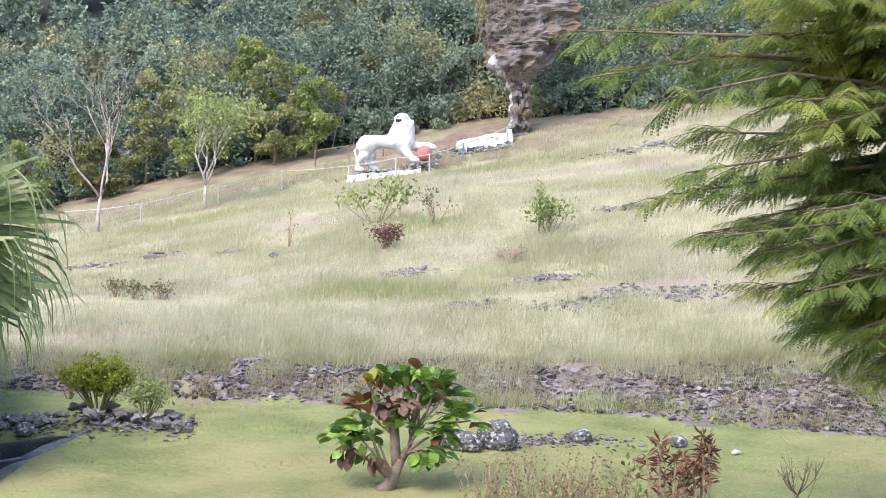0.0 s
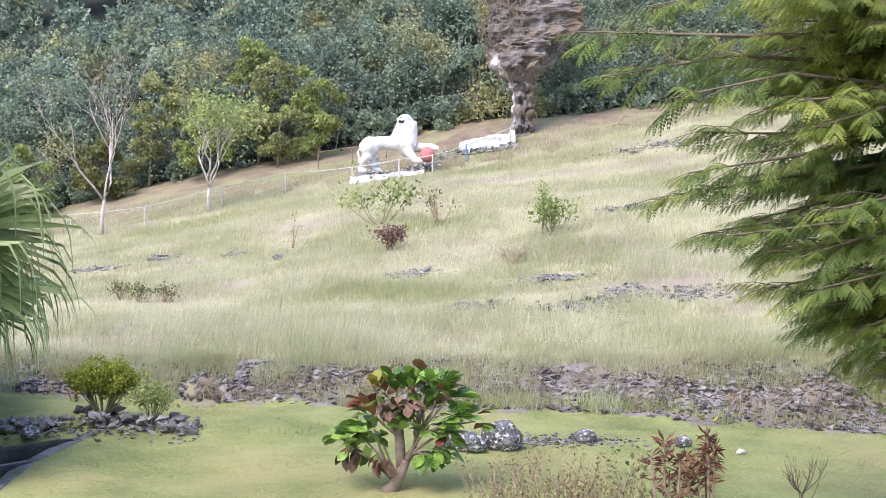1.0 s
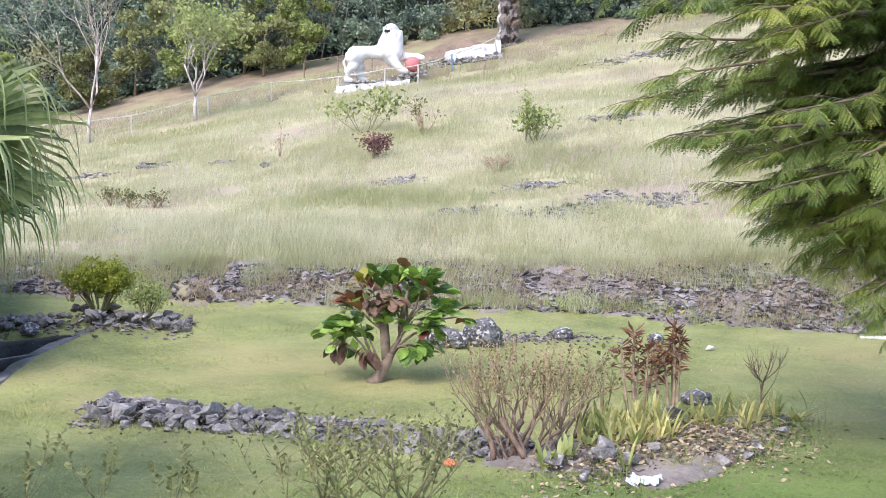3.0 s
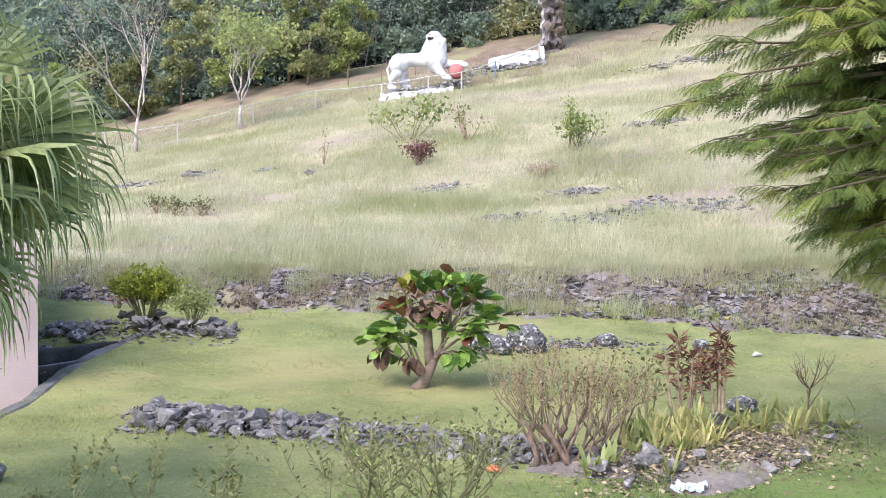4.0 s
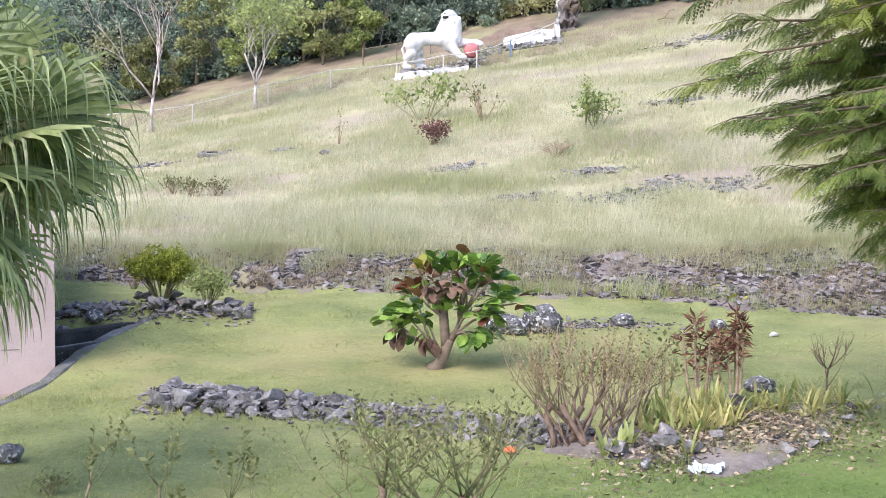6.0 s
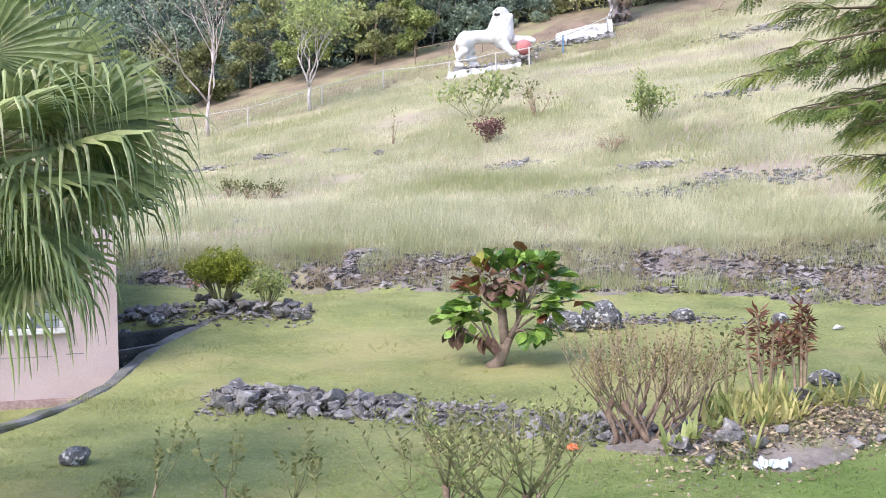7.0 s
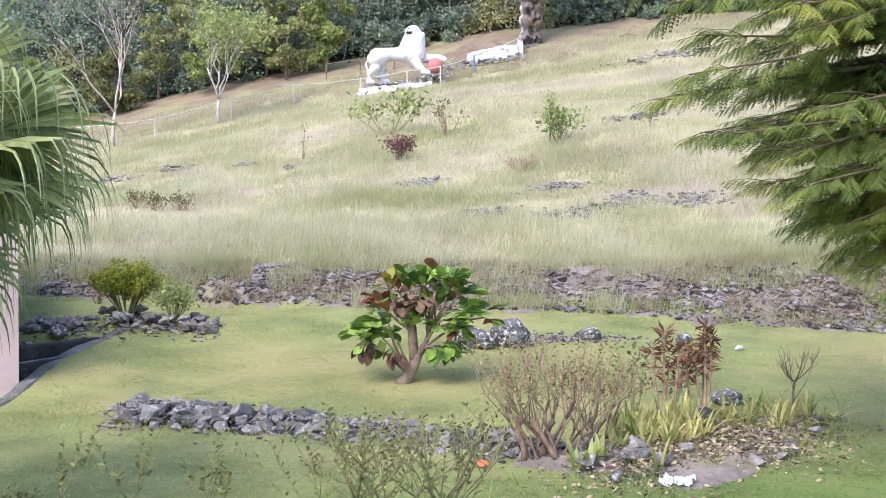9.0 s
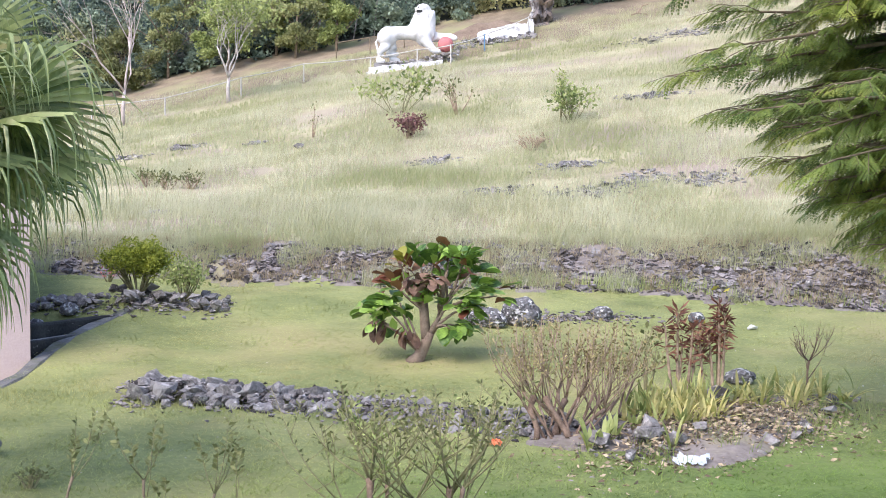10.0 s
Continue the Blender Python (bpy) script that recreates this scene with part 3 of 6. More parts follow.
def pillar():
    x0, y0 = 6.87, 71.7
    t = thing("rock_pillar", x0, y0, gz(x0, y0) - 0.4, "tall ragged brown and grey limestone pillar below the woods", "rock")
    bm = bmesh.new()
    rings = []
    for k in range(125):
        z = k * 0.105
        lo, hi = (float(np.interp(z - 0.3, PILLAR_Z, side)) for side in (PILLAR_LEFT, PILLAR_RIGHT))
        strata = 0.10 * math.sin(z * 8.5 + 1.5 * math.sin(z * 2.1)) if z < 4.0 else 0.03
        ring = []
        for a in range(56):
            th = a * math.tau / 56
            c, q = math.cos(th), math.sin(th)
            nz = noise.noise(Vector((c * 1.4, q * 1.4, z * 0.6))) * 0.3 + noise.noise(Vector((c * 3.4, q * 3.4, z * 1.9))) * 0.24 + noise.noise(Vector((c * 8, q * 8, z * 4.5))) * 0.16
            crack = -0.3 if noise.noise(Vector((c * 2.1 + 4, q * 2.1, z * 2.4 + 7))) > 0.2 else 0.0
            half = (hi - lo) / 2
            rad = half * (1 + nz * 0.8) + (strata + crack) * 0.8
            deep = min(half, 1.3) * (1 + nz) + strata + crack
            ring.append(bm.verts.new(((lo + hi) / 2 + c * rad, q * deep, z)))
        rings.append(ring)
    for k, (ra, rb) in enumerate(zip(rings, rings[1:])):
        z = k * 0.105
        for a in range(56):
            face = bm.faces.new((ra[a], ra[(a + 1) % 56], rb[(a + 1) % 56], rb[a]))
            th = (a + 0.5) * math.tau / 56
            streak = noise.noise(Vector((th * 2.0, z * 0.7, 3.0))) + 0.5 * noise.noise(Vector((th * 6.0, z * 2.5, 8.0)))
            if z < 5.4 and abs(th - math.pi * 1.13) < 0.22 + 0.5 * streak:
                face.material_index = 1
    bm.faces.new(rings[-1])
    ob = part("rock_face", bm, M_CLIFF, t)
    ob.data.materials.append(M_CRUST)
    # dry roots and creepers that hang over the upper face
    bm = bmesh.new()
    r = random.Random(4)
    for k in range(120):
        th = r.uniform(math.pi * 1.02, math.pi * 1.45)
        z1 = r.uniform(6.5, 12.8)
        z0 = max(5.0, z1 - r.uniform(0.6, 2.2))
        pts = []
        for i in range(5):
            z = z1 + (z0 - z1) * i / 4
            lo, hi = (float(np.interp(z, PILLAR_Z, side)) for side in (PILLAR_LEFT, PILLAR_RIGHT))
            half = (hi - lo) / 2 * 1.12
            pts.append(((lo + hi) / 2 + math.cos(th) * half + r.gauss(0, 0.10), math.sin(th) * min(half, 1.5) * 1.06, z))
        tube(bm, pts, (0.028, 0.024, 0.02, 0.014, 0.008), 4)
    roots = part("hanging_roots", bm, M_ROOT, t, "brown dry roots and creepers")
    roots["kind"] = "stuff"


pillar()

# ---- lion monument ----
def ellipsoid(bm, c, r):
    bmesh.ops.create_icosphere(bm, subdivisions=3, radius=1, matrix=Matrix.LocRotScale(Vector(c), None, Vector(r)))


def capsule(bm, pts, radii):
    tube(bm, pts, radii, 12)
    for p, r in zip(pts, radii):
        ellipsoid(bm, p, (r, r, r))


LION = (-0.8, 66.4, 10.72)


def lion():
    bm = bmesh.new()
    ellipsoid(bm, (-1.2, 0, 1.42), (0.52, 0.50, 0.55))
    capsule(bm, [(-1.2, 0, 1.5), (-0.7, 0, 1.60), (-0.2, 0, 1.62), (0.3, 0, 1.62), (0.65, 0, 1.66)], (0.46, 0.38, 0.37, 0.44, 0.58))
    ellipsoid(bm, (0.78, 0, 1.52), (0.52, 0.5, 0.66))
    capsule(bm, [(0.15, 0, 1.78), (0.45, 0, 2.1), (0.66, -0.03, 2.55)], (0.30, 0.44, 0.44))
    capsule(bm, [(0.84, 0, 1.7), (0.90, -0.02, 2.25), (0.82, -0.05, 2.7)], (0.56, 0.50, 0.40))
    ellipsoid(bm, (0.72, -0.1, 2.86), (0.40, 0.40, 0.33))
    capsule(bm, [(0.62, -0.25, 2.86), (0.42, -0.38, 2.80)], (0.24, 0.17))
    ellipsoid(bm, (0.46, -0.40, 2.62), (0.13, 0.12, 0.09))
    for k in range(44):
        a = k * 2.4
        z = 1.35 + 1.4 * (k / 44)
        ellipsoid(bm, (0.92 + 0.36 * math.cos(a), 0.44 * math.sin(a), z), (0.12, 0.11, 0.2))
    capsule(bm, [(-1.35, -0.28, 1.3), (-1.32, -0.3, 0.85), (-1.62, -0.3, 0.55), (-1.68, -0.3, 0.12)], (0.40, 0.28, 0.19, 0.17))
    capsule(bm, [(-1.68, -0.3, 0.08), (-1.45, -0.32, 0.06)], (0.16, 0.13))
    capsule(bm, [(-1.15, 0.28, 1.3), (-0.95, 0.3, 0.85), (-1.15, 0.3, 0.55), (-0.98, 0.3, 0.25)], (0.38, 0.26, 0.17, 0.16))
    capsule(bm, [(-0.98, 0.3, 0.2), (-0.65, 0.28, 0.17)], (0.15, 0.13))
    capsule(bm, [(0.72, -0.3, 1.4), (1.0, -0.35, 0.95), (1.25, -0.36, 0.68)], (0.36, 0.25, 0.19))
    capsule(bm, [(1.25, -0.38, 0.63), (1.55, -0.4, 0.58)], (0.18, 0.14))
    capsule(bm, [(0.95, 0.25, 1.5), (1.5, 0.2, 1.42), (2.15, 0.0, 1.40)], (0.36, 0.25, 0.2))
    capsule(bm, [(2.15, -0.02, 1.40), (2.42, -0.06, 1.33)], (0.21, 0.17))
    capsule(bm, [(-1.68, 0.05, 1.5), (-1.85, 0.1, 1.1), (-1.72, 0.1, 0.6), (-1.4, 0.12, 0.35), (-0.7, 0.2, 0.5)], (0.11, 0.09, 0.08, 0.08, 0.12))
    me = bpy.data.meshes.new("lion_statue")
    bm.to_mesh(me)
    bm.free()
    m = material("statue_paint", (0.54, 0.54, 0.535), (0.68, 0.68, 0.67), 2.2, 0.7, 0.3, 14, ((0.40, 0.40, 0.385), 1.6, 0.58, 0.72))
    me.materials.append(m)
    ob = new("lion_statue", me)
    ob.location = LION
    rm = ob.modifiers.new("blend", "REMESH")
    rm.mode, rm.voxel_size, rm.use_smooth_shade = "VOXEL", 0.05, True
    sm = ob.modifiers.new("soften", "SMOOTH")
    sm.factor, sm.iterations = 0.5, 5
    # dark painted eye and mouth
    nt = m.node_tree
    tc = nt.nodes.new("ShaderNodeTexCoord")
    bsdf = nt.nodes["Principled BSDF"]
    colour = bsdf.inputs["Base Color"].links[0].from_socket
    for c, rad in (((0.43, -0.53, 2.70), 0.085), ((0.53, -0.52, 2.69), 0.08), ((0.61, -0.47, 2.72), 0.07), ((0.47, -0.50, 2.96), 0.07)):
        d = nt.nodes.new("ShaderNodeVectorMath")
        d.operation = "DISTANCE"
        nt.links.new(tc.outputs["Object"], d.inputs[0])
        d.inputs[1].default_value = c
        lt = nt.nodes.new("ShaderNodeMath")
        lt.operation = "LESS_THAN"
        nt.links.new(d.outputs["Value"], lt.inputs[0])
        lt.inputs[1].default_value = rad
        mix = nt.nodes.new("ShaderNodeMix")
        mix.data_type = "RGBA"
        nt.links.new(lt.outputs[0], mix.inputs[0])
        nt.links.new(colour, mix.inputs[6])
        mix.inputs[7].default_value = (0.03, 0.03, 0.03, 1)
        colour = mix.outputs[2]
    nt.links.new(colour, bsdf.inputs["Base Color"])
    tagged(ob, "large white painted lion statue standing with a paw on a ball", "statue")


lion()
bm = bmesh.new()
bmesh.ops.create_uvsphere(bm, u_segments=32, v_segments=18, radius=0.42)
ball = part("ball", bm, M_RED, None, smooth=True)
ball.location = (LION[0] + 1.92, LION[1] - 0.1, LION[2] + 0.98)
tagged(ball, "round red painted concrete ball under the statue's paw", "ball")


def plinth():
    t = thing("plinth", LION[0], LION[1], LION[2] - 0.47, "rough white painted stone plinth with rocks on it", "plinth")
    r = random.Random(3)
    bm = bmesh.new()
    nx = 46
    rows = []
    for i in range(nx):
        x = -2.2 + 3.95 * i / (nx - 1)
        lift = 0.10 * max(0.0, x + 2.2)
        w = noise.noise(Vector((x * 1.4, 0, 0))) * 0.22 + noise.noise(Vector((x * 4.0, 3, 0))) * 0.12
        prof = ((-0.95 + w, -0.35), (-0.92 + w, 0.10 + lift + w * 0.3), (-0.85, 0.15 + lift + w * 0.4), (-0.5, 0.18 + lift + w * 0.3), (-0.36, 0.16 + lift), (-0.36, -0.35))
        rows.append([bm.verts.new((x, py, pz)) for py, pz in prof])
    for ra, rb in zip(rows, rows[1:]):
        for q in range(5):
            bm.faces.new((ra[q], rb[q], rb[q + 1], ra[q + 1]))
    bm.faces.new(rows[0])
    bm.faces.new(rows[-1][::-1])
    bmesh.ops.recalc_face_normals(bm, faces=bm.faces[:])
    part("front_ledge", bm, M_WHITE, t, "rough white painted ledge")
    bm = bmesh.new()
    box(bm, (-1.95, -0.36, -0.3), (1.75, 0.75, 0.45), 0.05)
    part("slab", bm, M_CONC, t)
    pale = [me.copy() for me in ROCKS[:4]]
    for me in pale:
        me.materials.clear()
        me.materials.append(M_CRUST)
    for k in range(150):
        x = r.uniform(-1.4, 2.6)
        ob = stone(t, x, r.uniform(-0.75, 0.5), 0.42 + max(0, (x + 0.6)) * 0.22 * r.random(), r.uniform(0.1, 0.34), r)
        if k % 2:
            ob.data = pale[k % 4]
    for k in range(12):
        stone(t, 1.9 + 0.35 * math.cos(k), -0.05 + 0.35 * math.sin(k), 0.42 + 0.22 * (k % 3), 0.45, r)


plinth()
for dx, dy, s in ((-2.0, -0.95, 0.35), (-2.25, -0.8, 0.3), (-1.8, -1.0, 0.25)):
    b = new("white_rock", ROCKS[1].copy())
    b.data.materials.clear()
    b.data.materials.append(M_WHITE)
    x, y = LION[0] + dx, LION[1] + dy
    b.location, b.scale = (x, y, gz(x, y) + 0.05), (s, s, s * 1.2)
    tagged(b, "small white painted rock beside the plinth", "rock", "white rocks by the plinth")


def white_ledge():
    """White painted rock at the foot of the pillar, rising to a square end."""
    x0, y0 = 4.62, 70.4
    t = thing("white_outcrop", x0, y0, gz(x0, y0) - 0.38, "rough white painted rock ledge with a square end", "rock")
    r = random.Random(8)
    bm = bmesh.new()
    nx, rows = 60, []
    for i in range(nx):
        f = i / (nx - 1)
        x = -1.6 + 3.2 * f
        w = noise.noise(Vector((x * 1.6, 0, 0))) * 0.2 + noise.noise(Vector((x * 4.5, 3, 0))) * 0.12
        top = 0.55 + 0.5 * min(1.0, f * 1.5) + w * 0.3
        if f > 0.91:
            top = 1.3
        foot = 0.15 + 0.42 * f
        prof = ((-0.75 + w, foot - 0.5), (-0.7 + w, foot), (-0.55 + w * 0.5, foot + (top - foot) * 0.4), (-0.5 - w * 0.6, foot + (top - foot) * 0.62), (-0.3 + w, top), (0.25, top + 0.05), (0.5, foot - 0.5))
        rows.append([bm.verts.new((x + 0.06 * noise.noise(Vector((x * 5, pz * 5, 2))), py + 0.1 * noise.noise(Vector((x * 3, pz * 4, 6))), pz)) for py, pz in prof])
    for ra, rb in zip(rows, rows[1:]):
        for q in range(6):
            bm.faces.new((ra[q], rb[q], rb[q + 1], ra[q + 1]))
    bm.faces.new(rows[0])
    bm.faces.new(rows[-1][::-1])
    bmesh.ops.recalc_face_normals(bm, faces=bm.faces[:])
    part("ledge", bm, M_WHITE, t, "white painted rock, scuffed grey")
    for k in range(90):
        x = r.uniform(-3.4, 1.7)
        y = r.uniform(-1.6, -0.7) if x > -1.6 else r.uniform(-1.8, 0.3)
        stone(t, x, y, gz(x0 + x, y0 + y) - gz(x0, y0) + 0.38 + r.uniform(0, 0.12), r.uniform(0.2, 0.5), r)


white_ledge()


def earth_mound():
    x0, y0 = 3.4, 72.0
    bm = bmesh.new()
    rings = []
    for k in range(8):
        f = 1 - k / 7
        ring = []
        for a in range(28):
            th = a * math.tau / 28
            px, py = 2.6 * f * math.cos(th), 1.4 * f * math.sin(th)
            lump = 0.25 * noise.noise(Vector((px, py * 1.3, 2)))
            ring.append(bm.verts.new((px, py, gz(x0 + px, y0 + py) - gz(x0, y0) - 0.15 + (0.75 + lump) * (1 - f ** 2))))
        rings.append(ring)
    for ra, rb in zip(rings, rings[1:]):
        for a in range(28):
            bm.faces.new((ra[a], ra[(a + 1) % 28], rb[(a + 1) % 28], rb[a]))
    ob = part("earth_mound", bm, material("red_brown_earth", (0.12, 0.088, 0.064), (0.25, 0.19, 0.14), 1.4, 0.95, 0.8, 9), None, smooth=True)
    ob.location = (x0, y0, gz(x0, y0))
    tagged(ob, "low mound of reddish brown earth behind the statue", "mound")


earth_mound()

# ---- fence along the crest ----
def fence():
    posts = [(-22.6, 70.6), (-18.3, 67.5), (-13.26, 62.6), (-9.7, 64.7), (-6.55, 66.3), (-2.9, 65.5), (-0.4, 65.1), (1.38, 65.2), (3.3, 67.6), (5.9, 69.6)]
    t = thing("fence", posts[0][0], posts[0][1], gz(*posts[0]), "low fence of pale metal posts and a single top pipe", "fence")
    o = t.location.copy()
    tops = []
    for i, (x, y) in enumerate(posts):
        z = gz(x, y)
        h = 1.0 + 0.06 * math.sin(i * 2.2)
        bm = bmesh.new()
        tube(bm, [Vector((x, y, z - 0.2)) - o, Vector((x, y, z + h)) - o], 0.042, 8)
        part("post", bm, M_BLUE if i == 8 else M_RAIL, t, "blue painted post" if i == 8 else "")
        tops.append(Vector((x, y, z + h - 0.05)) - o)
    for a, b in zip(tops, tops[1:]):
        bm = bmesh.new()
        mid = (a + b) / 2 - Vector((0, 0, 0.05))
        tube(bm, [a, mid, b], 0.03, 6)
        part("rail", bm, M_RAIL, t)


fence()


def back_fence():
    ends = [(-5.2, 72.2), (-3.2, 71.9), (-1.2, 72.0)]
    t = thing("back_fence", ends[0][0], ends[0][1], gz(*ends[0]), "dull grey pipe rail on short posts behind the statue", "fence")
    o = t.location.copy()
    tops = []
    for x, y in ends:
        z = gz(x, y)
        bm = bmesh.new()
        tube(bm, [Vector((x, y, z - 0.2)) - o, Vector((x, y, z + 1.0)) - o], 0.035, 7)
        part("post", bm, M_STEM, t)
        tops.append(Vector((x, y, z + 0.97)) - o)
    for a, b in zip(tops, tops[1:]):
        bm = bmesh.new()
        tube(bm, [a, b], 0.03, 6)
        part("rail", bm, M_STEM, t)


back_fence()

# ---- stony bank ----
bank = thing("stony_bank", 0, 24.5, 0, "rough bank of broken grey stones between lawn and hillside", "bank", kind="structure")
r = random.Random(21)


def bank_spot(x, s):
    """A place on the bank: s runs from its foot (0) to its top (1)."""
    y = 24.5
    for _ in range(3):
        f, _, t, _ = bank_line(x, y)
        y = float(f + (t - f) * s)
    return y


made = 0
while made < 300:
    x = r.uniform(-9.5, 12)
    s = r.uniform(-0.05, 1.05)
    if x < -3.5 and (r.random() < 0.45 or s < 0.2):
        continue
    if noise.noise(Vector((x * 0.8, s * 1.3, 3))) < -0.35:
        continue
    y = bank_spot(x, s)
    size = r.choice((0.10, 0.13, 0.16, 0.19, 0.23, 0.30)) * r.uniform(0.85, 1.15)
    stone(bank, x, y - 24.5, gz(x, y) + 0.0, size, r)
    made += 1
places, sizes = [], []
while len(places) < 13000:
    x = r.uniform(-13, 14)
    s = r.gauss(0.5, 0.33)
    if not -0.12 < s < 0.95 + 0.5 * noise.noise(Vector((x * 0.7, 4, 4))) or (x < -3.5 and r.random() < 0.45):
        continue
    if noise.noise(Vector((x * 0.5, s * 1.1, 9))) < -0.55:
        continue
    y = bank_spot(x, s)
    places.append(np.array((x, y - 24.5, gz(x, y) + r.uniform(-0.03, 0.045))))
    sizes.append(r.uniform(0.05, 0.12) if r.random() < 0.75 else r.uniform(0.12, 0.24))
rubble("rubble", places, sizes, M_RUBBLE, bank)

# dry weeds on and before the bank
n = 46000
x = rng.uniform(-12, 13, n)
s = rng.uniform(-0.15, 1.2, n)
f0, _, f2, _ = bank_line(x, 24.5 + 0 * x)
y = f0 + (f2 - f0) * s
keep = patchy(x, y, 0.7, 12.0) > 0.12 - 0.5 * np.clip(s, 0, 1) ** 3 - 0.25 * (x < -3.5)
blades("bank_weeds", x[keep], y[keep], rng.uniform(0.1, 0.4, keep.sum()), 0.012, M_HAY, "thin dry weeds growing among the bank's stones", "weeds", 0.3)
n = 42000
x = rng.uniform(-12, 13, n)
s = rng.uniform(-0.05, 1.1, n)
f0, _, f2, _ = bank_line(x, 24.5 + 0 * x)
y = f0 + (f2 - f0) * s
keep = patchy(x, y, 1.1, 31.0) + 0.5 * patchy(x, y, 3.3, 32.0) > 0.0
blades("dead_weeds", x[keep], y[keep], rng.uniform(0.06, 0.26, keep.sum()), 0.013, M_STRAW, "dead brown weeds among the bank's stones", "weeds", 0.5)
n = 1800
x = np.concatenate([rng.normal(c, w, n // 8) for c, w in ((2.0, 0.6), (3.6, 0.5), (1.3, 0.4), (5.0, 0.5), (-1.2, 0.8), (4.2, 0.9), (7.5, 0.9), (0.5, 0.7))])
y = bank_line(x, 24.3 + 0 * x)[0] - 0.05 + np.abs(rng.normal(0, 0.22, len(x)))
blades("bank_foot_grass", x, y, rng.uniform(0.08, 0.32, len(x)), 0.014, M_LIGHTLEAF, "tufts of green grass at the bank's foot", "grass", 0.2)

# ---- stones in the garden ----
ROW_X = (-3.82, -2.7, -1.64, -0.5, 0.4, 1.4)
ROW_Y = (15.85, 15.52, 15.18, 14.9, 14.4, 13.8)


def stone_row():
    t = thing("stone_row", -2.4, 15.2, gz(-2.4, 15.2), "low dry row of rough grey stones across the lawn", "stones")
    r = random.Random(5)
    o = t.location

    def put(x, y, h, size):
        stone(t, x - o.x, y - o.y, gz(x, y) - o.z + h, size, r)

    def crest(x, off):
        """Height of the heap beside its middle line."""
        tall = float(np.interp(x, (-4.0, -3.6, -1.6, -0.9, 1.4), (0.16, 0.21, 0.17, 0.09, 0.11)))
        return max(0.0, tall * (1 - (off / 0.5) ** 2))

    put(-3.66, 15.95, 0.15, 0.46)
    for x, off, size in ((-3.4, -0.25, 0.4), (-3.1, 0.1, 0.34), (-2.75, 0.05, 0.36), (-2.55, -0.2, 0.3), (-2.25, -0.1, 0.4), (-1.85, 0.0, 0.36), (-3.75, -0.3, 0.36), (-1.45, 0.05, 0.4), (0.25, -0.35, 0.34), (0.5, 0.0, 0.38), (-0.1, 0.1, 0.34), (0.85, -0.1, 0.32), (-2.95, -0.3, 0.3)):
        y = float(np.interp(x, ROW_X, ROW_Y)) + off
        put(x, y, crest(x, off) * 0.85 + 0.02, size)
    for k in range(165):
        x = -3.8 + 2.6 * r.random() ** 0.9
        off = r.uniform(-0.48, 0.42)
        y = float(np.interp(x, ROW_X, ROW_Y)) + off
        put(x, y, crest(x, off) * r.uniform(0.55, 1.0), r.choice((0.12, 0.15, 0.19, 0.24, 0.3)) * r.uniform(0.8, 1.15))
    for k in range(110):
        x = -1.3 + 2.8 * r.random()
        off = r.uniform(-0.75, 0.6)
        y = float(np.interp(x, ROW_X, ROW_Y)) + off
        put(x, y, crest(x, off * 0.7) * r.uniform(0.3, 1.0), r.choice((0.09, 0.12, 0.17, 0.24)) * r.uniform(0.8, 1.2))
    pl, sz = [], []
    for k in range(2200):
        x = r.uniform(-4.05, 1.6)
        off = r.gauss(0, 0.32) * (1.0 if x < -1.3 else 1.35)
        y = float(np.interp(x, ROW_X, ROW_Y)) + off
        pl.append(np.array((x - o.x, y - o.y, gz(x, y) - o.z + crest(x, off) * r.uniform(0.4, 1.0) + 0.01)))
        sz.append(r.uniform(0.03, 0.11))
    rubble("gravel", pl, sz, M_RUBBLE, t)


def stone_heap():
    t = thing("stone_heap", -5.2, 21.9, gz(-5.2, 21.9), "heap of rough dark grey stones round the shrubs", "stones")
    r = random.Random(6)
    o = t.location
    for k in range(140):
        f = r.random()
        x = -7.0 + 3.4 * f
        y = 22.0 + 0.25 * math.sin(f * 3) + r.uniform(-0.45, 0.5)
        stone(t, x - o.x, y - o.y, gz(x, y) - o.z + r.uniform(0, 0.26) * (1 - abs(f - 0.55)), r.uniform(0.11, 0.3), r)
    pl, sz = [], []
    for k in range(320):
        x, y = r.uniform(-7.2, -3.5), 21.8 + r.gauss(0, 0.35)
        pl.append(np.array((x - o.x, y - o.y, gz(x, y) - o.z + r.uniform(0, 0.08))))
        sz.append(r.uniform(0.03, 0.12))
    rubble("gravel", pl, sz, M_RUBBLE, t)


stone_row()
stone_heap()
# longer grass left standing round the stones
n = 5200
x = np.where(rng.random(n) < 0.75, rng.uniform(-4.2, 1.9, n), rng.uniform(-7.2, -3.3, n))
y = np.where(rng.random(n) < 0.75, np.interp(x, ROW_X, ROW_Y) - 0.1, 22.0) + rng.normal(0, 0.42, n)
keep = patchy(x, y, 1.6, 3.0) > -0.05
blades("long_grass", x[keep], y[keep], rng.uniform(0.04, 0.14, keep.sum()), 0.010, M_BLADE, "longer grass left standing round the stones", "grass", 0.45)


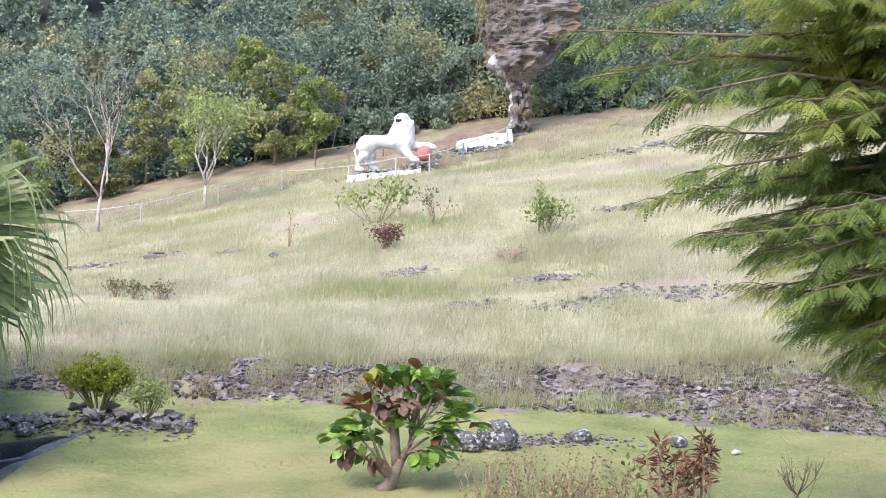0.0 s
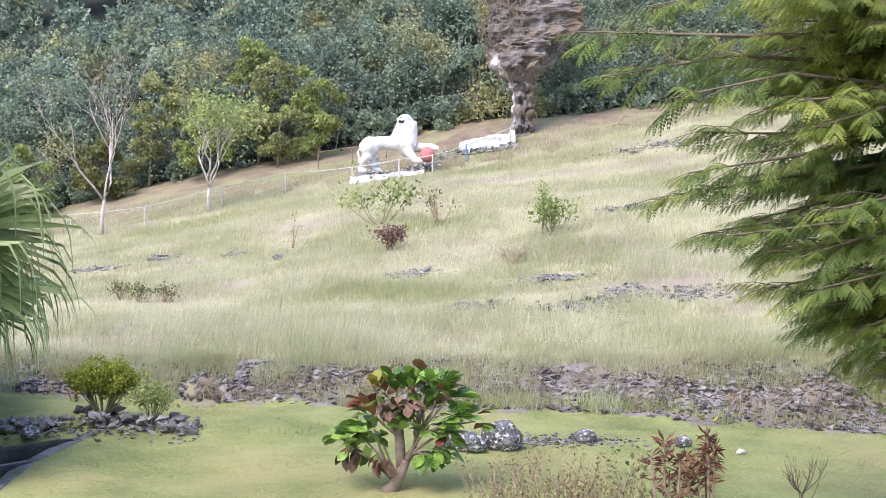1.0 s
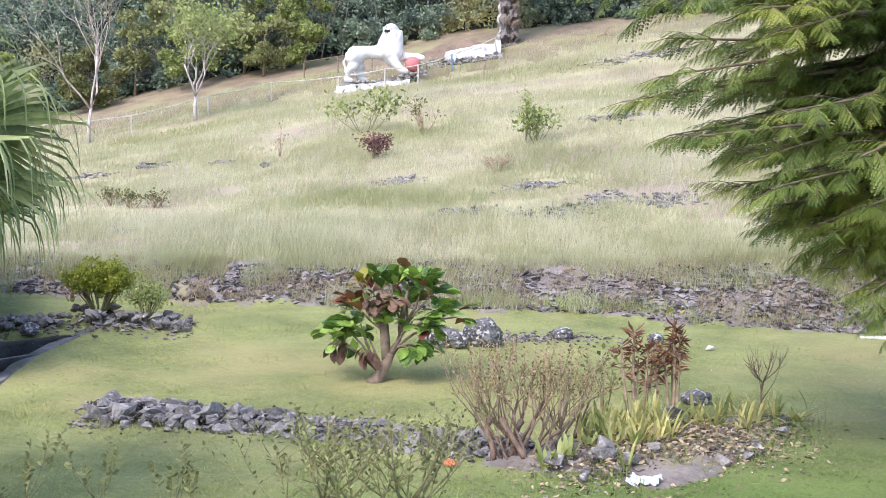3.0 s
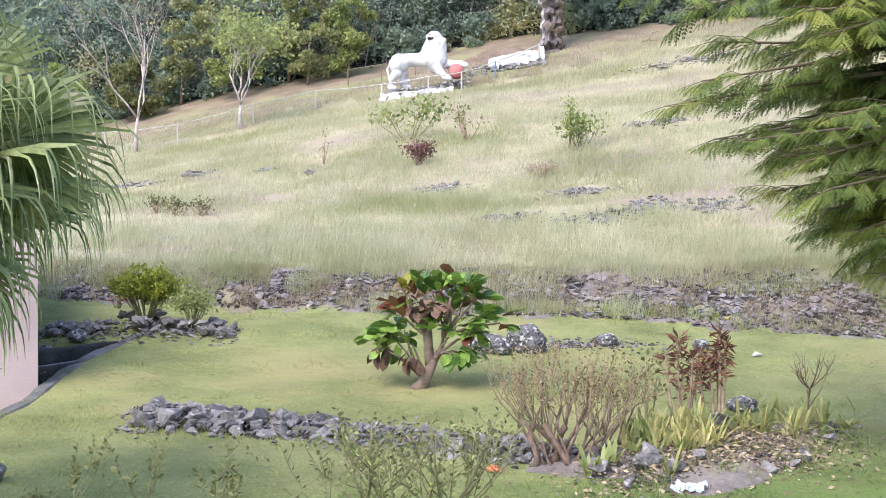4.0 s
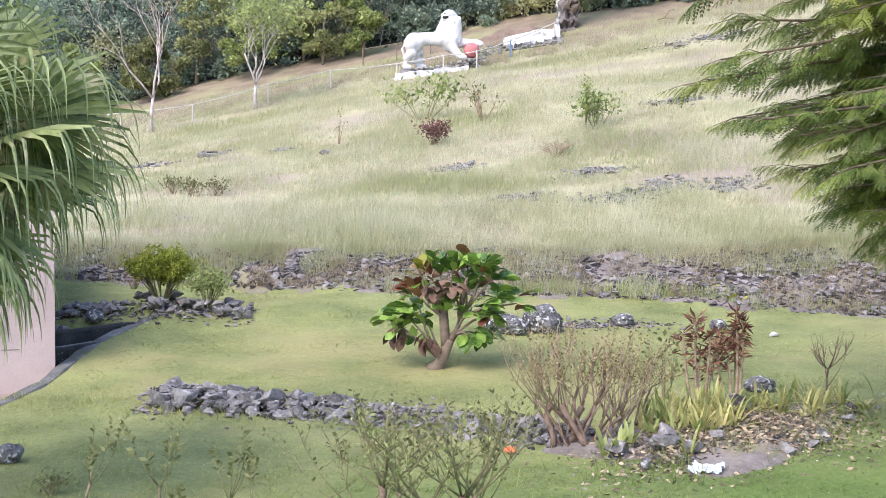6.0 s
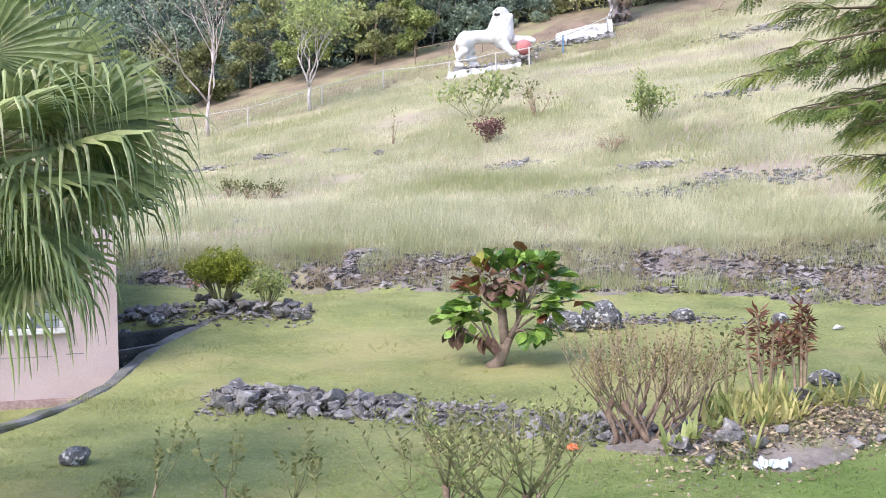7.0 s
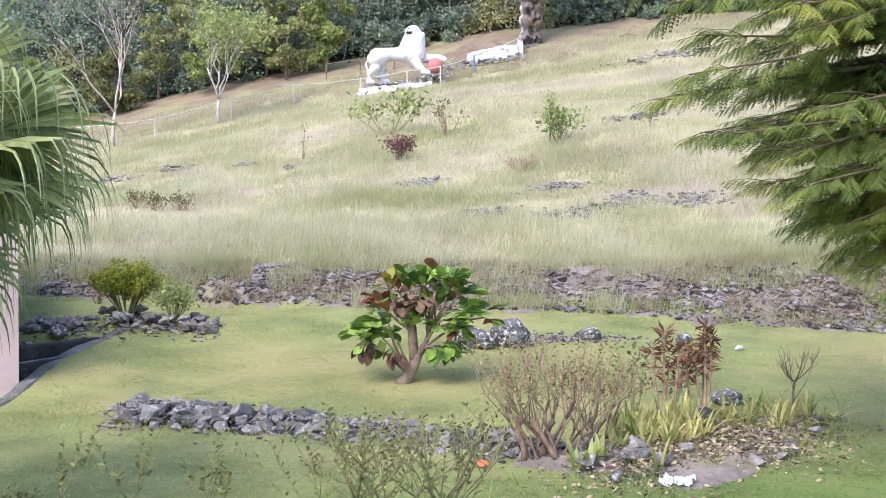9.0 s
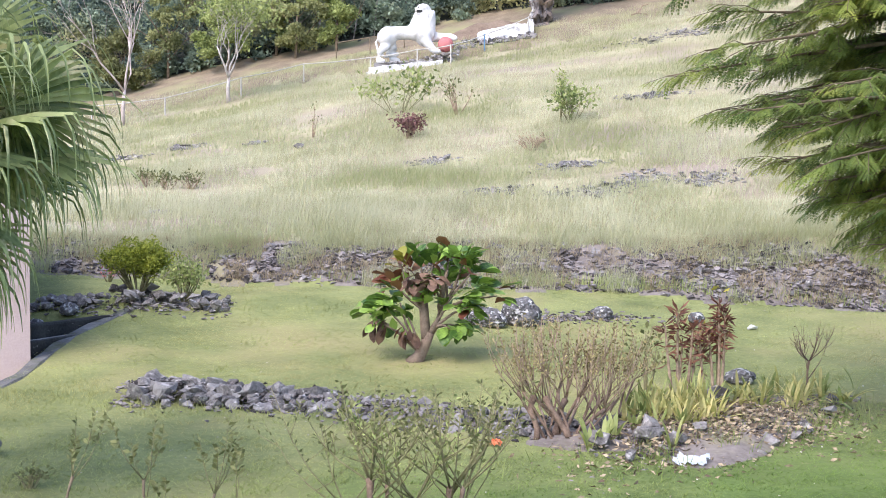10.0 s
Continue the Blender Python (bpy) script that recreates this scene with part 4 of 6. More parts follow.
def boulder(x, y, size, label, seed, white=0):
    bm = bmesh.new()
    bmesh.ops.create_icosphere(bm, subdivisions=4, radius=0.5)
    for v in bm.verts:
        q = v.co * 3 + Vector((seed, 0, 0))
        v.co *= 1 + 0.30 * noise.noise(q * 0.7) - 0.26 * abs(noise.noise(q * 1.7)) - 0.14 * abs(noise.noise(q * 4.1)) + 0.16
        v.co.z = v.co.z * 0.72
    ob = part("boulder", bm, M_BOULDER, None, smooth=False)
    ob.location = (x, y, gz(x, y) + size[2] * 0.28)
    ob.scale = size
    ob.rotation_euler = (0, 0, seed)
    return tagged(ob, label, "boulder", "boulders on the lawn")


boulder(1.58, 21.0, (0.66, 0.6, 0.72), "rounded grey boulder patched with pale lichen", 1.0)
boulder(0.98, 20.75, (0.62, 0.5, 0.5), "low dark grey boulder beside a larger one", 2.3)
boulder(0.72, 20.9, (0.35, 0.3, 0.32), "small dark grey boulder on the lawn", 3.1)
boulder(3.05, 21.6, (0.42, 0.36, 0.32), "low grey boulder half sunk in the lawn", 5.2)
boulder(-4.6, 12.55, (0.27, 0.24, 0.30), "small rough grey boulder on the lawn", 4.0)
boulder(4.2, 16.6, (0.36, 0.3, 0.3), "small dark boulder behind the flower bed", 6.0)
boulder(4.65, 21.3, (0.3, 0.26, 0.28), "small dark grey stone on the lawn", 7.0)
gravel = thing("gravel_patch", 2.4, 21.6, gz(2.4, 21.6), "patch of pale broken gravel on the lawn", "gravel")
r = random.Random(9)
pl = [np.array((r.gauss(0, 0.75), r.gauss(0, 0.25), 0)) for _ in range(420)]
for p in pl:
    p[2] = gz(2.4 + p[0], 21.6 + p[1]) - gz(2.4, 21.6) + 0.01
rubble("gravel", pl, [r.uniform(0.04, 0.13) for _ in pl], M_RUBBLE, gravel)
white = new("white_stone", ROCKS[3].copy())
white.data.materials.clear()
white.data.materials.append(M_WHITE)
white.location, white.scale = (5.5, 20.8, gz(5.5, 20.8) + 0.04), (0.2, 0.14, 0.14)
tagged(white, "small white stone lying on the lawn", "stone")
pale_bits = []
for _ in range(190):
    y = rnd.uniform(9.5, 23)
    x = rnd.uniform(-0.3, 0.48) * y
    pale_bits.append((np.array((x, y, gz(x, y) + 0.025)), rnd.uniform(0.012, 0.034)))
bits = thing("fallen_bits", 0, 0, 0, "pale fallen leaves and chips scattered over the lawn", "litter", kind="stuff")
rubble("debris", [p for p, _ in pale_bits], [s for _, s in pale_bits], M_CHIP, bits)

# stones showing through the hillside grass
for x0, y0, w, d in SCREE:
    t = thing("rock_outcrop", x0, y0, gz(x0, y0), "low outcrop of flat grey stones in the dry hillside grass", "rocks", "outcrops on the hillside")
    for _ in range(int(13 * w)):
        dx, dy = r.gauss(0, w * 0.45), r.gauss(0, d * 0.5)
        ob = stone(t, dx, dy, gz(x0 + dx, y0 + dy) - gz(x0, y0) + r.uniform(-0.03, 0.03), r.uniform(0.12, 0.34) * (1 + 0.012 * y0), r)
        ob.scale.z *= 0.6
    pl = [np.array((r.gauss(0, w * 0.5), r.gauss(0, d * 0.5), 0.0)) for _ in range(int(110 * w))]
    for q in pl:
        q[2] = gz(x0 + q[0], y0 + q[1]) - gz(x0, y0) + 0.02
    rubble("scree", pl, [r.uniform(0.06, 0.2) for _ in pl], M_SCREE, t)
t = new("dark_stone", ROCKS[2])
t.location, t.scale = (-4.51, 43.4, gz(-4.51, 43.4) + 0.12), (0.36, 0.3, 0.32)
tagged(t, "dark upright stone in the dry hillside grass", "stone")

# ---- house, kerb and black walls ----
def house():
    t = thing("house", -5.9, 18.05, -0.15, "pink rendered single-storey house with louvred windows", "house")
    t.rotation_euler = (0, 0, math.atan2(0.34, 0.94))
    # local x runs along the front (negative away from the corner), y runs back
    wx0, wx1, z0, z1 = -1.75, -0.78, 1.25, 2.35
    for name, lo, hi in (("wall", (wx1, 0, 0.2), (0, 0.2, 3.2)), ("wall", (-9, 0, 0.2), (wx0, 0.2, 3.2)), ("wall", (wx0, 0, 0.2), (wx1, 0.2, z0)), ("wall", (wx0, 0, z1), (wx1, 0.2, 3.2)), ("side_wall", (-0.2, 0.2, 0.2), (0, 7, 3.2)), ("back_wall", (-9, 6.8, 0.2), (-0.2, 7, 3.2)), ("end_wall", (-9, 0.2, 0.2), (-8.8, 6.8, 3.2))):
        bm = bmesh.new()
        box(bm, lo, hi)
        part(name, bm, M_PINK, t)
    bm = bmesh.new()
    box(bm, (-9.05, -0.06, -0.3), (0.05, 7.05, 0.2), 0.02)
    part("footing", bm, material("worn_red_footing", (0.20, 0.12, 0.10), (0.40, 0.31, 0.29), 3, 0.9, 0.5, 20), t, "worn reddish concrete footing")
    bm = bmesh.new()
    box(bm, (-9.1, -0.1, 3.2), (0.1, 7.1, 3.35), 0.02)
    part("roof", bm, M_CONC, t)
    w = part("window", bmesh.new(), M_WHITE, t)
    bm = bmesh.new()
    for lo, hi in (((wx0, 0.04, z0), (wx0 + 0.06, 0.14, z1)), ((wx1 - 0.06, 0.04, z0), (wx1, 0.14, z1)), ((wx0 + 0.06, 0.04, z1 - 0.06), (wx1 - 0.06, 0.14, z1)), ((-1.29, 0.04, z0), (-1.24, 0.14, z1 - 0.06))):
        box(bm, lo, hi, 0.006)
    part("frame", bm, M_WHITE, w)
    bm = bmesh.new()
    box(bm, (wx0 - 0.05, -0.09, z0 - 0.09), (wx1 + 0.05, 0.1, z0), 0.012)
    part("sill", bm, M_WHITE, w, "pale painted sill")
    for k in range(9):
        for a, b in ((wx0 + 0.07, -1.30), (-1.23, wx1 - 0.07)):
            bm = bmesh.new()
            z = z0 + 0.05 + k * 0.115
            bmesh.ops.create_cube(bm, size=1, matrix=Matrix.LocRotScale(((a + b) / 2, 0.09, z), Euler((radians(35), 0, 0)), (b - a, 0.008, 0.12)))
            part("louvre", bm, M_GLASSY, w)
    bm = bmesh.new()
    box(bm, (wx0, 0.6, z0), (wx1, 0.62, z1))
    part("curtain", bm, M_PINK, t)
    # shallow joints in the render
    for k, (a, b, z) in enumerate(((-2.6, -0.95, 0.82), (-0.75, -0.5, 0.84))):
        bm = bmesh.new()
        box(bm, (a, -0.004, z), (b, 0.001, z + 0.012))
        part("joint", bm, M_CONC, t)


house()


def ribbon(name, pts, width, top, depth, mat, parent, label=""):
    """A low wall or kerb that follows points on the ground; top: heights."""
    bm = bmesh.new()
    pts = [Vector(p) for p in pts]
    rows = []
    for i, p in enumerate(pts):
        a = (pts[min(i + 1, len(pts) - 1)] - pts[max(i - 1, 0)]).normalized()
        side = Vector((a.y, -a.x)) * width / 2
        h = top[i]
        prof = [(p - side, h - depth), (p - side, h - 0.03), (p - side * 0.8, h), (p + side * 0.8, h), (p + side, h - 0.03), (p + side, h - depth)]
        rows.append([bm.verts.new((q.x, q.y, z)) for q, z in prof])
    for ra, rb in zip(rows, rows[1:]):
        for k in range(5):
            bm.faces.new((ra[k], rb[k], rb[k + 1], ra[k + 1]))
    bm.faces.new(rows[0])
    bm.faces.new(rows[-1][::-1])
    bmesh.ops.recalc_face_normals(bm, faces=bm.faces[:])
    return part(name, bm, mat, parent, label)


kerb = thing("kerb", 0, 0, 0, "weathered grey concrete kerb curving round the house", "kerb", kind="structure")
ys = np.linspace(13.0, 22.3, 26)
pts = [(float(np.interp(q, KERB_Y, KERB_X)) + 0.02, float(q)) for q in ys]
ribbon("kerb_run", pts, 0.22, [gz(a + 0.3, b) + 0.02 + 0.015 * math.sin(b * 5) + (0.05 if b < 15.5 else 0) for a, b in pts], 0.7, M_KERB, kerb)
walls = thing("retaining_walls", 0, 0, 0, "two low black concrete retaining walls with a ledge", "wall", kind="structure")
ribbon("lower_wall", [(-6.75, 17.6 + 0.9), (-6.02, 18.95), (-5.75, 19.75), (-5.52, 20.6), (-5.42, 21.3)], 0.16, [0.60, 0.62, 0.62, 0.62, 0.62], 0.8, M_BLACK, walls)
ribbon("ledge", [(-6.95, 18.9), (-6.22, 19.2), (-5.95, 19.9), (-5.68, 20.7), (-5.5, 21.4)], 0.34, [0.585] * 5, 0.5, M_CONC, walls, "grey mossy ledge")
ribbon("upper_wall", [(-7.3, 19.2), (-6.48, 19.5), (-6.15, 20.2), (-5.75, 21.0), (-5.15, 21.7)], 0.2, [0.79, 0.8, 0.8, 0.81, 0.82], 0.8, M_BLACK, walls)
for x, y in ((-6.8, 21.2), (-6.3, 21.4)):
    boulder(x, y, (0.3, 0.26, 0.3), "small grey stone above the black walls", x)

pipe_bm = bmesh.new()
tube(pipe_bm, [(-0.9, 0.15, 0), (0, 0, 0.0), (1.2, -0.1, 0)], 0.035, 8)
pipe = part("pipe", pipe_bm, M_WHITE)
pipe.location = (9.7, 22.35, gz(9.7, 22.35) + 0.05)
tagged(pipe, "thin white plastic pipe lying on the lawn", "pipe")

# ---- plants ----
def shrub(name, x, y, h, w, stems, bark, leaf_mat, count, leaf, seed, label, category="shrub", group="", low=0.35, wide=0.5, stem_r=0.012, dome=True, forks=2, lift=0.0):
    """Stems that fork upward from one foot, with small leaves about their ends."""
    r = random.Random(seed)
    t = thing(name, x, y, gz(x, y) + lift, label, category, group)
    bm, tips = bmesh.new(), []
    for k in range(stems):
        a = r.uniform(0, math.tau)
        out = w / 2 * math.sqrt(r.random())
        top = Vector((math.cos(a) * out, math.sin(a) * out * 0.8, h * (1 - (0.3 * (out / (w / 2)) ** 2 if dome else 0.0)) * r.uniform(0.72, 1.0)))
        foot = Vector((math.cos(a) * 0.06 * w, math.sin(a) * 0.06 * w, -0.03))
        mid = foot.lerp(top, 0.5) + Vector((r.gauss(0, 0.05 * w), r.gauss(0, 0.05 * w), 0.04 * h))
        tube(bm, [foot, foot.lerp(mid, 0.5), mid, top], (stem_r * 1.5, stem_r * 1.25, stem_r, stem_r * 0.35), 5)
        tips += [(top, (top - mid).normalized()), (mid.lerp(top, 0.6), (top - mid).normalized())]
        for _ in range(forks):
            b = mid.lerp(top, r.uniform(-0.2, 0.7))
            e = b + Vector((r.gauss(0, 0.13 * w), r.gauss(0, 0.13 * w), h * r.uniform(0.12, 0.32)))
            tube(bm, [b, b.lerp(e, 0.5) + Vector((0, 0, 0.02)), e], (stem_r * 0.6, stem_r * 0.45, stem_r * 0.2), 4)
            tips += [(e, (e - b).normalized()), (b.lerp(e, 0.6), (e - b).normalized())]
    part("branchwork", bm, bark, t, "", True)
    if count:
        pick = [tips[r.randrange(len(tips))] for _ in range(count)]
        p = np.array([tuple(q) for q, _ in pick]) + rng.normal(size=(count, 3)) * leaf * 0.9
        d = np.array([tuple(v) for _, v in pick]) * 0.5 + rng.normal(size=(count, 3)) * 0.7
        keep = p[:, 2] > h * low * 0.6
        soup("foliage", leaves(p[keep], d[keep], leaf, leaf * wide, 0.1), 4, leaf_mat, t)
    return t


def pollard(name, x, y, stems, top, bark, twig_mat, leaf_mat, leaf, seed, label, category, group="", reach=0.5, sub=2, fill=16, from_s=0.4):
    """Woody stems cut back to knobs (foot, knob, height, radius, twigs), with thin arching twigs that carry small leaves in two rows."""
    r = random.Random(seed)
    t = thing(name, x, y, gz(x, y), label, category, group)
    twigs, places, ways = bmesh.new(), [], []

    def leafy(a, b, c, n):
        for k in range(n):
            s = from_s + (1 - from_s) * (k + r.random()) / n
            p = a.lerp(b, s).lerp(b.lerp(c, s), s)
            d = (c - b).normalized()
            off = d.cross(Vector((r.gauss(0, 1), r.gauss(0, 1), 0.3))).normalized() * (1 if k % 2 else -1)
            places.append(tuple(p))
            ways.append(tuple(d * 0.6 + off * 0.8 + Vector((0, 0, r.uniform(-0.3, 0.2)))))

    def arc(a, c, bulge, rad):
        b = a.lerp(c, 0.45) + bulge
        tube(twigs, [a, a.lerp(b, 0.5).lerp(b.lerp(c, 0.5), 0.5) * 0.5 + a.lerp(b, 0.5) * 0.5, a.lerp(b, 0.6).lerp(b.lerp(c, 0.6), 0.6), c], (rad, rad * 0.85, rad * 0.65, rad * 0.3), 5)
        return b

    for foot, knob, kz, rad, count in stems:
        bm = bmesh.new()
        f = Vector((foot, r.uniform(-0.12, 0.12), -0.05))
        q = Vector((knob, f.y + r.uniform(-0.08, 0.08), kz))
        m1 = f.lerp(q, 0.35) + Vector((r.gauss(0, 0.02), 0, 0))
        m2 = f.lerp(q, 0.75) + Vector((r.gauss(0, 0.02), 0, 0.01))
        tube(bm, [f, m1, m2, q, q + Vector((r.gauss(0, 0.01), 0, rad * 1.2))], (rad * 1.25, rad, rad * 0.95, rad * 1.2, rad * 0.7), 8)
        part("stem", bm, bark, t, "", True)
        for _ in range(count):
            b0 = f.lerp(q, r.choice((1.0, 1.0, 1.0, r.uniform(0.55, 0.95))))
            lean = (knob - foot) * 0.5
            h = top * r.uniform(0.72, 1.02)
            c = Vector((q.x + lean + r.uniform(-1, 1) * reach, q.y + r.uniform(-1, 1) * reach * 0.7, max(h, b0.z + 0.15)))
            bulge = Vector(((c.x - b0.x) * 0.3, (c.y - b0.y) * 0.3, -0.02))
            tr = min(rad * 0.45, 0.009)
            b = arc(b0, c, bulge, tr)
            leafy(b0, b, c, fill)
            for _ in range(sub):
                s = r.uniform(0.3, 0.8)
                p = b0.lerp(b, s).lerp(b.lerp(c, s), s)
                e = p + Vector((r.uniform(-1, 1) * reach * 0.45, r.uniform(-1, 1) * reach * 0.35, r.uniform(0.08, 0.3) * top))
                e.z = min(e.z, top * 1.03)
                b2 = arc(p, e, Vector(((e.x - p.x) * 0.2, 0, -0.01)), tr * 0.6)
                leafy(p, b2, e, fill // 2)
    ob = part("twig_work", twigs, twig_mat, t, "", True)
    ob["kind"] = "stuff"
    if places:
        soup("foliage", leaves(np.array(places), np.array(ways), leaf, leaf * 0.48, 0.1), 4, leaf_mat, t)
    return t


# shrubs on the stone heap
t = shrub("round_shrub", -5.35, 22.5, 0.95, 1.15, 26, M_GREENTWIG, M_HEDGE, 7500, 0.055, 1, "round clipped bright yellow-green shrub among stones", forks=4, lift=0.15, low=0.3)
soup("crown", crown_leaves((0, 0, 0.58), (0.52, 0.46, 0.36), 4200, 0.055, 22), 4, M_HEDGE, t)
t = shrub("leafy_shrub", -4.45, 22.2, 0.78, 0.62, 11, M_GREENTWIG, M_LIGHTLEAF, 520, 0.09, 2, "small yellow-green leafy shrub beside the round one", forks=2, lift=0.1)
f = shrub("red_flowers", -6.35, 24.3, 0.35, 0.3, 6, M_GREENTWIG, M_RED, 40, 0.06, 3, "small plant with red flowers by the bank", "flowers")


# broad-leaved bush on the lawn
def broad_leaf_mesh(mat, seed, curl=0.22):
    """A broad paddle leaf along x, folded along its rib and drooping."""
    r = random.Random(seed)
    bm = bmesh.new()
    n = 6
    rows = []
    for i in range(n + 1):
        s = i / n
        w = 0.27 * (math.sin(math.pi * s ** 1.5) ** 0.7 if 0 < s < 1 else 0.0) + 0.012
        z = -curl * s * s + 0.08 * s
        rows.append((bm.verts.new((s, -w, z + w * 0.25 + r.uniform(-0.015, 0.015))), bm.verts.new((s, 0, z)), bm.verts.new((s, w, z + w * 0.25 + r.uniform(-0.015, 0.015)))))
    for a, b in zip(rows, rows[1:]):
        bm.faces.new((a[0], b[0], b[1], a[1]))
        bm.faces.new((a[1], b[1], b[2], a[2]))
    me = bpy.data.meshes.new("leaf")
    bm.to_mesh(me)
    bm.free()
    me.materials.append(mat)
    me.polygons.foreach_set("use_smooth", [True] * len(me.polygons))
    return me


def broad_bush():
    x, y = -0.17, 18.05
    t = thing("broad_leaved_bush", x, y, gz(x, y), "broad-leaved bush with glossy green and reddened leaves on the lawn", "bush")
    r = random.Random(17)
    kinds = {"g": [broad_leaf_mesh(M_BIGLEAF, k) for k in range(4)], "y": [broad_leaf_mesh(M_YELLOWLEAF, k + 5) for k in range(2)],
             "r": [broad_leaf_mesh(M_OLDLEAF, k + 9) for k in range(3)], "b": [broad_leaf_mesh(M_BROWNLEAF, k + 14, 0.5) for k in range(3)]}
    bm = bmesh.new()
    tube(bm, [(-0.10, 0, -0.06), (-0.02, 0, 0.06), (0.06, 0, 0.22), (0.14, 0.0, 0.42)], (0.15, 0.10, 0.085, 0.075), 10)
    tube(bm, [(0.0, 0, 0.04), (-0.12, -0.03, 0.0), (-0.24, -0.05, -0.04)], (0.07, 0.05, 0.02), 7)
    tube(bm, [(0.08, 0, 0.26), (0.07, 0, 0.5), (0.05, 0.02, 0.8), (0.04, 0, 1.05)], (0.06, 0.075, 0.07, 0.04), 9)
    tube(bm, [(0.14, 0, 0.40), (0.26, 0, 0.58), (0.29, 0.02, 0.8), (0.34, 0, 1.1), (0.4, 0, 1.35)], (0.062, 0.05, 0.042, 0.034, 0.02), 8)
    part("trunk", bm, M_BARK, t, "grey-brown forking trunk", True)
    # clumps of leaves: place, how many, spread and kind
    clumps = ((0.0, 1.52, 8, "g"), (0.18, 1.46, 9, "g"), (0.42, 1.5, 9, "g"), (0.62, 1.5, 9, "g"), (0.76, 1.36, 8, "g"), (-0.28, 1.46, 3, "y"), (-0.22, 1.36, 4, "r"),
              (-0.36, 1.12, 7, "r"), (-0.02, 1.2, 7, "b"), (0.2, 1.18, 6, "b"), (0.1, 0.95, 9, "g"), (0.4, 1.2, 8, "g"), (0.86, 1.08, 7, "g"), (1.14, 0.98, 4, "g"), (0.7, 0.85, 9, "g"), (0.5, 0.88, 6, "g"),
              (-0.5, 0.82, 10, "g"), (-0.3, 0.88, 7, "g"), (-0.76, 0.72, 5, "g"), (-0.55, 0.58, 6, "b"), (-0.17, 0.5, 4, "b"), (-0.2, 0.7, 5, "g"), (0.44, 0.52, 8, "g"), (0.64, 0.5, 8, "g"))
    for cx, cz, count, kind in clumps:
        deep = r.uniform(-0.32, 0.3)
        c = Vector((cx, deep, cz))
        root = Vector((0.05, 0, 0.75)) if cx < 0.2 else Vector((0.3, 0, 0.75))
        if cz < 0.95:
            root = Vector((0.0, 0, 0.12)) if cx < 0 else Vector((0.2, 0, 0.5))
        bm = bmesh.new()
        mid = root.lerp(c, 0.55) + Vector((r.gauss(0, 0.03), 0, -0.05 if cz > 1 else 0.03))
        tube(bm, [root, mid, c - Vector((0, 0, 0.03))], (0.026, 0.02, 0.011), 6)
        part("branch", bm, M_BARK, t)
        out = Vector((cx - 0.15, deep * 1.5, (cz - 0.85) * 0.8)).normalized()
        for k in range(int(count * 2.5)):
            a = r.uniform(0, math.tau)
            d = Vector((math.cos(a), math.sin(a) * 0.9, r.uniform(-0.25, 0.75) if cz > 1.0 else r.uniform(-0.55, 0.5))) + out * 0.7
            if kind == "b":
                d.z -= 0.9
            d.normalize()
            which = kind if r.random() < 0.8 else r.choice("ggr")
            ob = new("leaf", r.choice(kinds[which]))
            ob.parent = t
            m = d.to_track_quat("X", "Z").to_matrix().to_4x4()
            size = r.uniform(0.2, 0.33) * (0.85 if kind == "b" else 1.0)
            ob.matrix_local = Matrix.Translation(c + d * 0.02 + Vector((r.gauss(0, 0.07), r.gauss(0, 0.07), r.gauss(0, 0.06)))) @ m @ pose(0, 0, 0, r.uniform(-45, 45)) @ Matrix.Diagonal((size, size, size, 1))


broad_bush()

